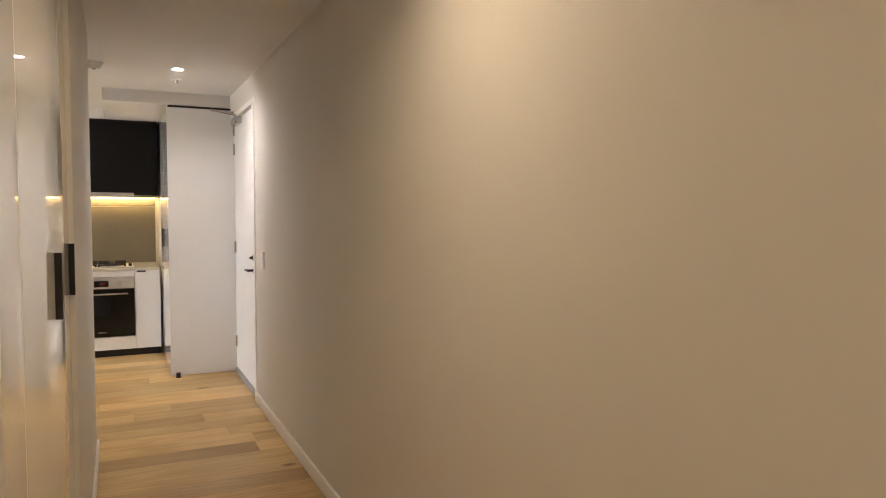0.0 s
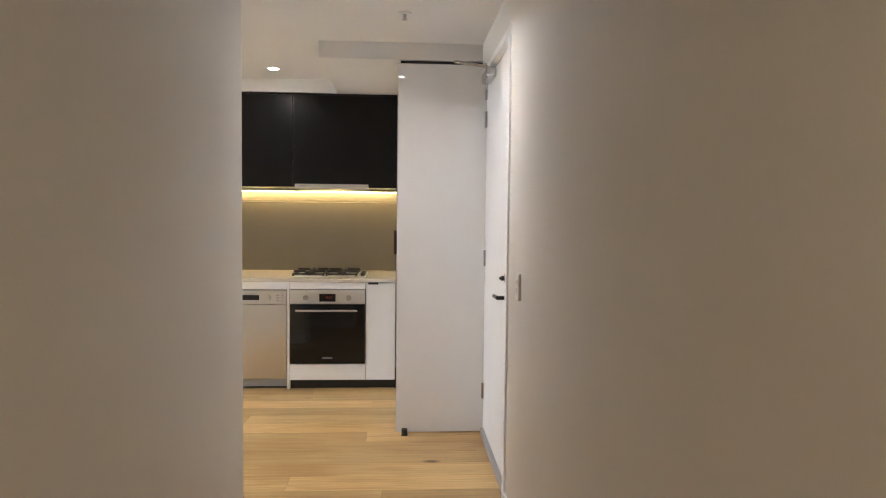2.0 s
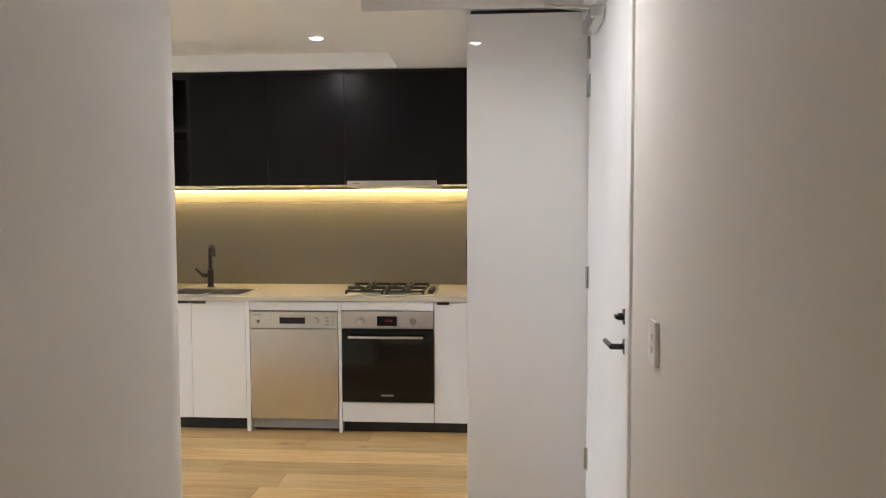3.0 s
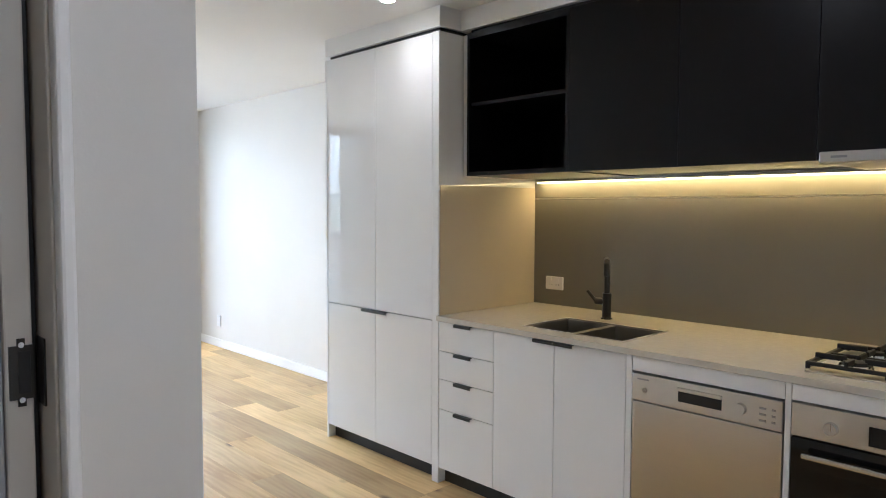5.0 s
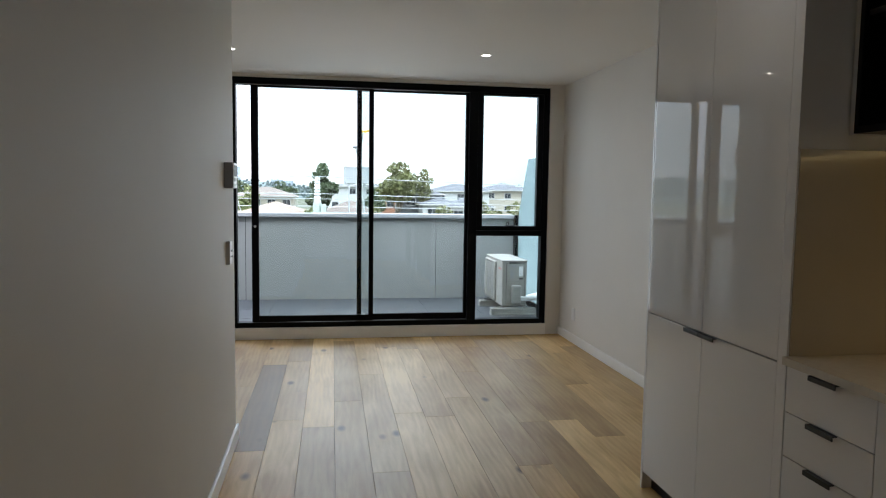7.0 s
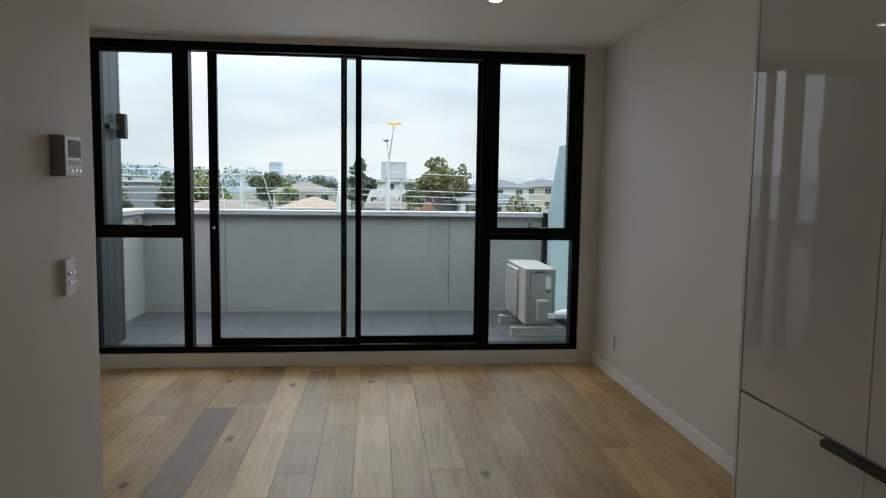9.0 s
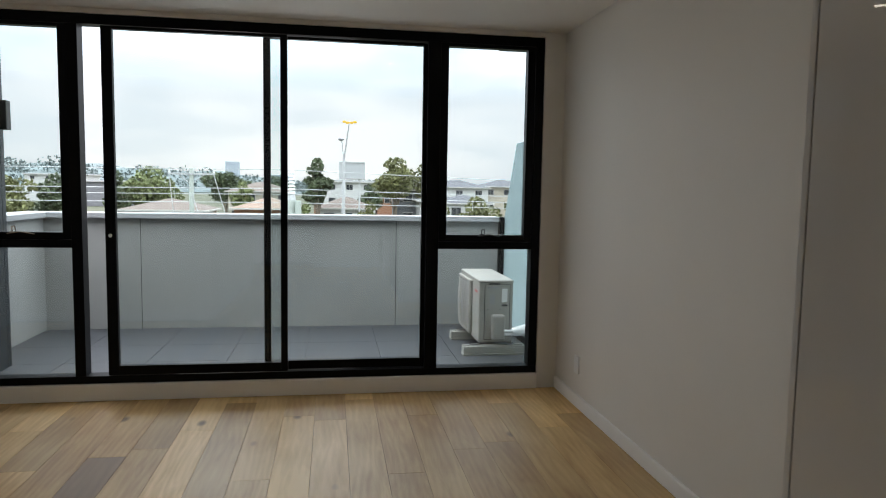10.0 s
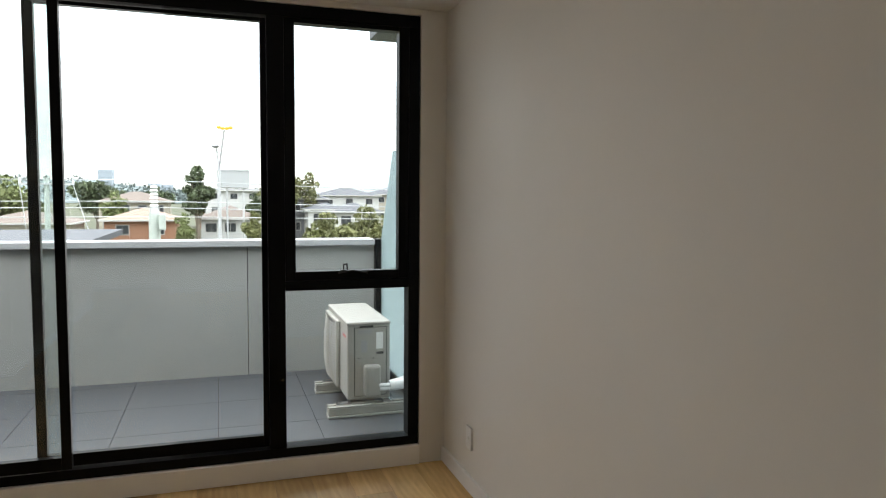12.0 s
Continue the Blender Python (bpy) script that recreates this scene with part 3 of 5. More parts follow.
solid("kitchen_worktop", wt, STONE, "pale cream stone kitchen worktop with sink cut-out", "worktop", kind="")

sink = thing("kitchen_sink", (-1.53, 5.73, 0.87), "stainless steel double-bowl undermount kitchen sink", "sink")


def bowl(x0, x1):
    bm = bmesh.new()
    z0, z1, w = 0.70, 0.893, 0.004
    box(bm, x0, x1, SY0 + 0.002, SY1 - 0.002, z0, z0 + w)
    box(bm, x0, x0 + w, SY0 + 0.002, SY1 - 0.002, z0, z1)
    box(bm, x1 - w, x1, SY0 + 0.002, SY1 - 0.002, z0, z1)
    box(bm, x0, x1, SY0 + 0.002, SY0 + 0.002 + w, z0, z1)
    box(bm, x0, x1, SY1 - 0.002 - w, SY1 - 0.002, z0, z1)
    b = part("bowl", bm, STEELD, sink)
    part("drain", smooth(cyl(bmesh.new(), ((x0 + x1) / 2, 5.75, z0 + w), ((x0 + x1) / 2, 5.75, z0 + w + 0.004), 0.04)), CHROME, b)


bowl(SX0 + 0.002, -1.545)
bowl(-1.52, SX1 - 0.002)
part("divider", B(-1.5445, -1.5205, SY0 + 0.002, SY1 - 0.002, 0.86, 0.894, bevel=0.003), STEELD, sink)
rim = box(box(B(SX0 - 0.012, SX0 + 0.001, SY0 - 0.012, SY1 + 0.012, 0.896, 0.900), SX1 - 0.001, SX1 + 0.012, SY0 - 0.012, SY1 + 0.012, 0.896, 0.900), SX0, SX1, SY0 - 0.012, SY0 + 0.001, 0.896, 0.900)
box(rim, SX0, SX1, SY1 - 0.001, SY1 + 0.012, 0.896, 0.900)
part("rim", rim, STEEL, sink)

tap = thing("kitchen_tap", (-1.655, 6.03, 0.898), "matt black gooseneck kitchen mixer tap", "tap")
bm = cyl(bmesh.new(), (-1.655, 6.03, 0.898), (-1.655, 6.03, 0.905), 0.030)
cyl(bm, (-1.655, 6.03, 0.905), (-1.655, 6.03, 1.03), 0.023)
part("body", smooth(bm), BLACK, tap)
part("spout", smooth(tube(bmesh.new(), [(-1.655, 6.03, 1.03), (-1.655, 6.03, 1.175), (-1.648, 6.019, 1.198), (-1.622, 5.975, 1.205), (-1.59, 5.925, 1.20), (-1.58, 5.908, 1.185), (-1.577, 5.903, 1.13)], 0.015)), BLACK, tap)
part("lever", smooth(tube(bmesh.new(), [(-1.655, 6.03, 0.985), (-1.715, 6.02, 0.985), (-1.76, 6.012, 1.035)], 0.009)), BLACK, tap)
part("lever_hub", smooth(cyl(bmesh.new(), (-1.655, 6.03, 0.985), (-1.715, 6.022, 0.985), 0.018)), BLACK, tap)

# gas cooktop
hob = thing("gas_cooktop", (-0.25, 5.8, 0.898), "steel four-burner gas cooktop with black trivets", "cooktop")
part("plate", B(-0.54, 0.05, 5.54, 6.06, 0.898, 0.905, bevel=0.003), STEEL, hob)
for bx in (-0.42, -0.15):
    for by in (5.68, 5.92):
        big = 0.058 if (bx < -0.3) == (by < 5.8) else 0.042
        bn = cyl(bmesh.new(), (bx, by, 0.905), (bx, by, 0.922), big, big * 0.88, seg=28)
        br = part("burner", smooth(bn), CHROME, hob, "polished burner ring")
        part("burner_cap", smooth(cyl(bmesh.new(), (bx, by, 0.922), (bx, by, 0.932), big * 0.72, big * 0.66, seg=24)), IRON, br)
for bx in (-0.42, -0.15):
    tv = bmesh.new()
    r = 0.128
    for by0, by1 in ((5.570, 5.584), (6.016, 6.030)):
        box(tv, bx - r, bx + r, by0, by1, 0.916, 0.930, bevel=0.003)
    for sx in (-r, r - 0.014):
        box(tv, bx + sx, bx + sx + 0.014, 5.570, 6.030, 0.916, 0.930, bevel=0.003)
    box(tv, bx - r, bx + r, 5.793, 5.807, 0.916, 0.930, bevel=0.003)
    for by in (5.68, 5.92):
        for ux, uy, reach in ((1, 0, r - 0.004), (-1, 0, r - 0.004), (0, 1, 0.106), (0, -1, 0.106)):
            p0, p1 = (bx + 0.034 * ux, by + 0.034 * uy), (bx + reach * ux, by + reach * uy)
            box(tv, min(p0[0], p1[0]) - 0.006, max(p0[0], p1[0]) + 0.006, min(p0[1], p1[1]) - 0.006, max(p0[1], p1[1]) + 0.006, 0.926, 0.946, bevel=0.003)
    for sx in (-r + 0.007, r - 0.007):
        for sy in (5.577, 6.023):
            cyl(tv, (bx + sx, sy, 0.905), (bx + sx, sy, 0.918), 0.008, seg=10)
    part("trivet", tv, IRON, hob, "black cast iron trivet")
for i in range(4):
    part("knob", smooth(cyl(bmesh.new(), (0.02, 5.62 + i * 0.065, 0.905), (0.02, 5.62 + i * 0.065, 0.932), 0.018, 0.016)), BLACK, hob, "black control knob")

# splashback, upper cabinets, hood
splash = thing("splashback", (-1.0, 6.254, 0.9), "grey glass splashback behind the worktop", "splashback")
part("panel", B(-2.309, 0.293, 6.250, 6.258, 0.899, 1.517, bevel=0.001), SPLASH, splash)
part("panel", B(-2.309, 0.293, 6.250, 6.258, 1.5205, 1.625, bevel=0.001), SPLASH, splash)
solid("side_splashback", B(-2.3115, -2.3055, 5.47, 6.249, 0.899, 1.582, bevel=0.001), SIDES, "pale splash panel on the pantry side", "splashback", kind="")

U = 5.62
Z0, Z1 = 1.63, 2.372
openc = thing("open_shelf_cabinet", (-1.94, 5.9, Z0), "open black wall cabinet with one empty shelf", "wall cabinet")
part("bottom_panel", B(-2.262, -1.61, U, 6.248, Z0, Z0 + 0.022), BLACKU, openc)
part("top_panel", B(-2.262, -1.61, U, 6.248, Z1 - 0.03, Z1), BLACKU, openc)
part("side_panel", B(-2.262, -2.244, U, 6.248, Z0 + 0.022, Z1 - 0.03), BLACKU, openc)
part("side_panel", B(-1.628, -1.61, U, 6.248, Z0 + 0.022, Z1 - 0.03), BLACKU, openc)
part("back_panel", B(-2.244, -1.628, 6.238, 6.248, Z0 + 0.022, Z1 - 0.03), BLACKU, openc)
part("shelf", B(-2.243, -1.629, U + 0.015, 6.237, 1.995, 2.013), BLACKU, openc)
filler = thing("wall_cabinet_filler", (-2.285, 5.9, Z0), "white filler beside the black wall cabinet", "filler")
for x0, x1 in ((-1.609, -1.072), (-1.071, -0.551), (-0.55, 0.293)):
    c = thing("wall_cabinet", ((x0 + x1) / 2, 5.9, Z0), "satin black kitchen wall cabinet with flat door", "wall cabinet", group="black wall cabinets")
    part("body", B(x0 + 0.001, x1 - 0.001, U + 0.0195, 6.248, Z0 + 0.004, Z1), BLACKU, c)
    part("door", B(x0 + 0.001, x1 - 0.001, U, U + 0.018, Z0, Z1, bevel=0.001), BLACKU, c)
part("panel", B(-2.306, -2.263, U + 0.02, 6.248, Z0, Z1), MATTW, filler)
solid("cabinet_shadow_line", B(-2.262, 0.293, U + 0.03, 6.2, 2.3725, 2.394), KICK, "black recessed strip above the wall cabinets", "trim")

hood = thing("range_hood", (-0.23, 5.7, 1.62), "slim stainless slide-out range hood", "range hood")
part("front_lip", B(-0.527, 0.065, 5.572, 5.619, 1.618, 1.655, bevel=0.003), STEEL, hood)
part("underside", B(-0.525, 0.063, 5.619, 6.1, 1.617, 1.629), STEEL, hood)
part("badge", B(-0.49, -0.44, 5.5708, 5.573, 1.633, 1.641), GREYP, hood)
ledp = thing("led_strip", (-1.0, 6.21, 1.62), "warm white LED strip under the wall cabinets", "strip light")
part("channel", B(-2.26, 0.29, 6.190, 6.2490, 1.614, 1.6295), CHROME, ledp)
part("diffuser", B(-2.255, 0.285, 6.205, 6.245, 1.609, 1.6138), STRIPON, ledp, "glowing warm diffuser")
switch_plate((-2.15, 6.25, 1.027), (0.122, 0.076), "y-", "white double power outlet on the splashback", 2, "power outlet")
switch_plate((-6.52, 6.26, 0.278), (0.076, 0.115), "y-", "white power outlet low on the living wall", 1, "power outlet")

# intercom and switch on the living wall
ic = thing("intercom", (-3.960, 3.441, 1.495), "silver-grey wall intercom with a dark screen and button strip", "intercom")
part("body", B(-4.026, -3.898, 3.43, 3.477, 1.43, 1.562, bevel=0.006, seg=3), GREYP, ic)
part("front_cover", B(-4.024, -3.900, 3.477, 3.480, 1.432, 1.56, bevel=0.001), PLASTIC, ic)
part("screen", B(-4.015, -3.923, 3.4795, 3.4815, 1.492, 1.548, bevel=0.0005), SCREEN, ic, "dark glass display screen")
part("button_strip", B(-4.015, -3.923, 3.4795, 3.4812, 1.466, 1.482, bevel=0.0005), GREYP, ic, "grey button strip")
for bx in (-4.005, -3.975, -3.945):
    part("button", smooth(cyl(bmesh.new(), (bx, 3.4795, 1.449), (bx, 3.4825, 1.449), 0.005, seg=12)), CHROME, ic)
ls = thing("light_switch", (-3.975, 3.441, 1.095), "white light switch plate with four small toggles", "light switch")
part("plate", B(-4.013, -3.937, 3.43, 3.453, 1.035, 1.156, bevel=0.003), PLASTIC, ls)
for tx in (-3.988, -3.962):
    for tz in (1.078, 1.108):
        part("toggle", B(tx - 0.007, tx + 0.007, 3.453, 3.460, tz - 0.005, tz + 0.005, bevel=0.002), CHROME, ls, "small shiny toggle")

# ---- ceiling fittings ----
for lx, ly, lz, watts, tone in DOWNLIGHTS:
    if not watts:
        continue
    d = thing("downlight", (lx, ly, lz), "lit round white recessed ceiling downlight", "downlight", group="ceiling downlights")
    bm = bmesh.new()
    ring = 32
    for r0, r1, z0, z1 in ((0.036, 0.047, lz - 0.006, lz - 0.001),):
        vs = [[bm.verts.new((lx + r * math.cos(2 * math.pi * k / ring), ly + r * math.sin(2 * math.pi * k / ring), z)) for k in range(ring)] for r, z in ((r0, z0), (r1, z0 + 0.001), (r1, z1), (r0, z1))]
        for a in range(4):
            for k in range(ring):
                bm.faces.new((vs[a][k], vs[a][(k + 1) % ring], vs[(a + 1) % 4][(k + 1) % ring], vs[(a + 1) % 4][k]))
    bmesh.ops.recalc_face_normals(bm, faces=bm.faces)
    part("trim_ring", smooth(bm), PLASTIC, d)
    part("lens", smooth(cyl(bmesh.new(), (lx, ly, lz - 0.0035), (lx, ly, lz - 0.001), 0.0355, seg=32)), LAMPON, d, "glowing lens")

sm = thing("smoke_alarm", (-0.222, 3.29, H), "round white smoke alarm on the ceiling", "smoke alarm")
part("base", smooth(cyl(bmesh.new(), (-0.222, 3.29, H - 0.012), (-0.222, 3.29, H - 0.0005), 0.06, seg=32)), PLASTIC, sm)
part("housing", smooth(cyl(bmesh.new(), (-0.222, 3.29, H - 0.045), (-0.222, 3.29, H - 0.0125), 0.036, 0.054, seg=32)), PLASTIC, sm)
part("button", smooth(cyl(bmesh.new(), (-0.222, 3.29, H - 0.05), (-0.222, 3.29, H - 0.045), 0.012, seg=20)), GREYP, sm)
sp = thing("fire_sprinkler", (0.345, 3.69, H), "white fire sprinkler head in the ceiling", "sprinkler")
part("plate", smooth(cyl(bmesh.new(), (0.345, 3.69, H - 0.01), (0.345, 3.69, H - 0.0005), 0.038, seg=28)), PLASTIC, sp)
part("head", smooth(cyl(bmesh.new(), (0.345, 3.69, H - 0.035), (0.345, 3.69, H - 0.01), 0.008, 0.012, seg=14)), CHROME, sp)
part("deflector", smooth(cyl(bmesh.new(), (0.345, 3.69, H - 0.038), (0.345, 3.69, H - 0.035), 0.014, seg=14)), CHROME, sp)

# ---- window ----
win = thing("window_1", (-7.0, 4.22, 0.11), "wide black aluminium sliding window with casements either side", "window", kind="structure")
WY0, WY1, WZ0, WZ1 = 2.335, 6.108, 0.112, 2.465
FX0, FX1 = -7.055, -6.955


part("window_sill", B(-6.9495, -6.934, 2.332, 6.112, 0.0, 0.1095, bevel=0.003), TRIM, win, "white painted sill board")


def bar(y0, y1, z0, z1, x0=FX0, x1=FX1, name="window_frame", parent=win):
    return part(name, B(x0, x1, y0, y1, z0, z1, bevel=0.002), FRAME, parent)


bar(WY0, WY1, 2.403, WZ1)
bar(WY0, WY1, WZ0, 0.16)
bar(WY0, 2.395, 0.16, 2.403)
bar(6.05, WY1, 0.16, 2.403)
bar(3.02, 3.085, 0.16, 2.403)
bar(5.30, 5.385, 0.16, 2.403)
for y0, y1 in ((2.395, 3.02), (5.385, 6.05)):
    bar(y0, y1, 1.0, 1.05)
    sash = part("sash_frame", box(box(box(B(-7.03, -6.965, y0 + 0.002, y0 + 0.055, 1.052, 2.401, bevel=0.002), -7.03, -6.965, y1 - 0.055, y1 - 0.002, 1.052, 2.401, bevel=0.002), -7.03, -6.965, y0 + 0.055, y1 - 0.055, 1.052, 1.098, bevel=0.002), -7.03, -6.965, y0 + 0.055, y1 - 0.055, 2.380, 2.401, bevel=0.002), FRAME, win)
    part("pane", B(-7.003, -6.997, y0 + 0.05, y1 - 0.05, 1.09, 2.388), GLASS, win).visible_shadow = False
    part("pane", B(-7.003, -6.997, y0 - 0.005, y1 + 0.005, 0.155, 1.005), GLASS, win).visible_shadow = False
    m = (y0 + y1) / 2
    ch = box(bmesh.new(), -6.965, -6.935, m - 0.045, m - 0.015, 1.098, 1.108, bevel=0.002)
    tube(ch, [(-6.945, m - 0.03, 1.105), (-6.94, m - 0.03, 1.135), (-6.94, m - 0.012, 1.138), (-6.945, m - 0.01, 1.105)], 0.004, seg=8)
    tube(ch, [(-6.945, m - 0.06, 1.09), (-6.93, m + 0.02, 1.104), (-6.945, m + 0.10, 1.088)], 0.004, seg=8)
    part("window_winder", ch, CHROME if y0 < 4 else BLACK, win, "metal chain winder")


def panel(y0, y1, x, stiles):
    bm = B(x - 0.02, x + 0.02, y0, y0 + stiles[0], 0.165, 2.398, bevel=0.002)
    box(bm, x - 0.02, x + 0.02, y1 - stiles[1], y1, 0.165, 2.398, bevel=0.002)
    box(bm, x - 0.02, x + 0.02, y0 + stiles[0], y1 - stiles[1], 0.165, 0.225, bevel=0.002)
    box(bm, x - 0.02, x + 0.02, y0 + stiles[0], y1 - stiles[1], 2.380, 2.398, bevel=0.002)
    sash = part("sliding_sash", bm, FRAME, win)
    part("pane", B(x - 0.003, x + 0.003, y0 + stiles[0] - 0.006, y1 - stiles[1] + 0.006, 0.22, 2.384), GLASS, win).visible_shadow = False
    return sash


slide = panel(3.222, 4.366, -6.976, (0.065, 0.045))
panel(4.208, 5.299, -7.020, (0.045, 0.028))
bm = smooth(cyl(bmesh.new(), (-6.962, 3.254, 1.08), (-6.952, 3.254, 1.08), 0.012, seg=16))
part("latch", bm, CHROME, slide, "small steel latch")

# ---- balcony ----
BZ = 0.08
solid("balcony_slab", B(-9.2, -7.07, 1.9, 6.5, -0.25, BZ - 0.012), GROUT, "balcony floor slab under the tiles", "floor")
par = box(B(-9.07, -8.90, 1.94, 6.36, BZ - 0.3, 1.10), -8.90, -7.62, 1.94, 2.11, BZ - 0.3, 1.10)
solid("parapet", par, RENDERW, "pale grey rendered balcony parapet", "parapet")
cap = box(B(-9.10, -8.85, 1.90, 6.279, 1.10, 1.148, bevel=0.004), -8.85, -7.62, 1.90, 2.15, 1.10, 1.148, bevel=0.004)
solid("parapet_cap", cap, CAPM, "pale metal capping on the parapet", "capping")
for jy in (2.93, 5.27):
    solid("parapet_joint", B(-8.9015, -8.8985, jy - 0.003, jy + 0.003, BZ, 1.10), GROUT, "thin vertical joint in the parapet render", "joint")
clad = thing("balcony_side_wall", (-7.35, 2.3, 0), "charcoal vertical-board clad side wall of the balcony", "wall", kind="structure")
for x0, x1 in ((-7.25, -7.07), (-7.40, -7.254), (-7.56, -7.404), (-7.62, -7.564)):
    part("board", B(x0, x1, 2.2, 2.36, -0.2, 3.2, bevel=0.003), CLAD, clad)
part("backing", B(-7.62, -7.07, 2.1, 2.199, -0.2, 3.2), CLAD, clad)
wl_ = thing("wall_light", (-7.47, 2.37, 1.87), "black up-down wall light on charcoal cladding", "wall light")
part("bracket", B(-7.30, -7.22, 2.36, 2.385, 1.83, 1.87, bevel=0.003), BLACK, wl_)
part("arm", B(-7.49, -7.24, 2.385, 2.41, 1.83, 1.87, bevel=0.003), BLACK, wl_)
part("head", B(-7.53, -7.46, 2.38, 2.45, 1.77, 1.97, bevel=0.004), BLACK, wl_)

scr = thing("privacy_screen", (-8.0, 6.32, BZ), "pale blue-green obscured glass privacy screen", "glass screen")
bm = bmesh.new()
prof = [(-8.82, BZ), (-7.09, BZ), (-7.09, 1.84), (-8.44, 1.84), (-8.82, 1.16)]
va = [bm.verts.new((x, 6.325, z)) for x, z in prof]
vb = [bm.verts.new((x, 6.337, z)) for x, z in prof]
bm.faces.new(va)
bm.faces.new(vb[::-1])
for i in range(5):
    bm.faces.new((va[i], vb[i], vb[(i + 1) % 5], va[(i + 1) % 5]))
bmesh.ops.recalc_face_normals(bm, faces=bm.faces)
part("glass_panel", bm, FROST, scr)
part("post", B(-8.90, -8.82, 6.28, 6.36, BZ, 1.15, bevel=0.004), FRAME, scr, "charcoal end post")
part("base_channel", B(-8.82, -7.09, 6.31, 6.35, BZ - 0.01, BZ + 0.06, bevel=0.003), FRAME, scr)

solid("neighbour_soffit", B(-8.75, -8.25, 6.21, 6.9, 2.72, 2.98, bevel=0.005), CLAD, "dark underside of the neighbouring balcony edge", "soffit")
# outdoor air conditioner
ac = thing("air_conditioner_unit", (-8.09, 5.98, BZ), "white outdoor air conditioner unit on rubber feet", "air conditioner")
AX0, AX1, AY0, AY1, AZ0, AZ1 = -8.49, -7.685, 5.84, 6.125, 0.165, 0.682
body = part("body", B(AX0, AX1, AY0, AY1, AZ0, AZ1 - 0.02, bevel=0.012), ACW, ac)
part("top_cover", B(AX0 - 0.004, AX1 + 0.004, AY0 - 0.004, AY1 + 0.004, AZ1 - 0.024, AZ1, bevel=0.01), ACW, ac)
part("end_panel", B(AX1, AX1 + 0.004, AY0 + 0.05, AY1 - 0.03, AZ0 + 0.03, AZ1 - 0.04, bevel=0.002), ACW, ac)
part("valve_cover", B(AX1 + 0.002, AX1 + 0.07, AY0 + 0.10, AY0 + 0.21, AZ0 + 0.03, AZ0 + 0.24, bevel=0.018), ACW, ac, "rounded valve cover")
part("handle_recess", B(AX1 + 0.003, AX1 + 0.006, AY0 + 0.07, AY0 + 0.16, AZ1 - 0.075, AZ1 - 0.055, bevel=0.001), GREYP, ac)
part("label_plate", B(AX1 + 0.004, AX1 + 0.0055, AY0 + 0.09, AY0 + 0.13, AZ1 - 0.20, AZ1 - 0.12), GREYP, ac, "grey rating label")
part("panel_seam", B(AX1 - 0.002, AX1 + 0.0015, AY0 + 0.045, AY1 - 0.025, AZ0 + 0.026, AZ1 - 0.036), KICK, ac, "dark seam round the end panel")
part("lid_notch", B(AX1 + 0.002, AX1 + 0.0055, AY0 + 0.08, AY0 + 0.17, AZ1 - 0.036, AZ1 - 0.024), KICK, ac)
part("warning_label", B(AX1 + 0.004, AX1 + 0.0055, AY0 + 0.19, AY0 + 0.24, AZ1 - 0.215, AZ1 - 0.20), KICK, ac, "dark printed strip")
part("spec_label", B(AX1 + 0.004, AX1 + 0.0055, AY0 + 0.19, AY0 + 0.235, AZ1 - 0.18, AZ1 - 0.07), MATTW, ac)
for sy, sz in ((0.075, 0.24), (0.17, 0.24), (0.075, 0.06)):
    part("screw", smooth(cyl(bmesh.new(), (AX1 + 0.003, AY0 + sy, AZ1 - sz), (AX1 + 0.006, AY0 + sy, AZ1 - sz), 0.005, seg=10)), KICK, ac)
GX0, GX1, GZ0, GZ1 = AX0 + 0.03, AX1 - 0.27, AZ0 + 0.02, AZ1 - 0.035
# no opening is cut: a flat grey plate carries its shade
part("fan_shade", B(GX0 + 0.03, GX1 - 0.03, AY0 - 0.006, AY0 + 0.004, GZ0 + 0.03, GZ1 - 0.03), GREYP, ac, "grey plate for the shade inside the fan opening")
sur = bmesh.new()
for u0, u1, w0, w1 in ((GX0, GX0 + 0.035, GZ0, GZ1), (GX1 - 0.05, GX1, GZ0, GZ1), (GX0 + 0.035, GX1 - 0.05, GZ0, GZ0 + 0.03), (GX0 + 0.035, GX1 - 0.05, GZ1 - 0.03, GZ1)):
    box(sur, u0, u1, AY0 - 0.028, AY0 + 0.002, w0, w1, bevel=0.010, seg=3)
part("fan_surround", smooth(sur), ACW, ac, "raised surround of the fan guard")
slats = bmesh.new()
gm, gh = (GX0 + GX1) / 2, (GX1 - GX0) / 2 - 0.03
for k in range(24):
    zc = GZ0 + 0.035 + (GZ1 - GZ0 - 0.07) * k / 23
    lift = 0.046 * max(0.0, 1 - ((zc - (GZ0 + GZ1) / 2) / ((GZ1 - GZ0) / 2)) ** 2) ** 0.5
    pts = [(gm + gh * (j / 5 - 1), AY0 - 0.022 - lift * (1 - (j / 5 - 1) ** 2), zc) for j in range(11)]
    for p, q in zip(pts[:-1], pts[1:]):
        cyl(slats, p, q, 0.0042, seg=6)
for ux in (-0.6, -0.2, 0.2, 0.6):
    pts = []
    for k in range(9):
        f = k / 4 - 1
        lift = 0.046 * (1 - f * f * 0.96) ** 0.5 * (1 - ux * ux)
        pts.append((gm + gh * ux, AY0 - 0.019 - lift, (GZ0 + GZ1) / 2 + f * ((GZ1 - GZ0) / 2 - 0.035)))
    for p, q in zip(pts[:-1], pts[1:]):
        cyl(slats, p, q, 0.003, seg=6)
part("fan_guard", slats, ACW, ac, "bulging slatted fan guard")
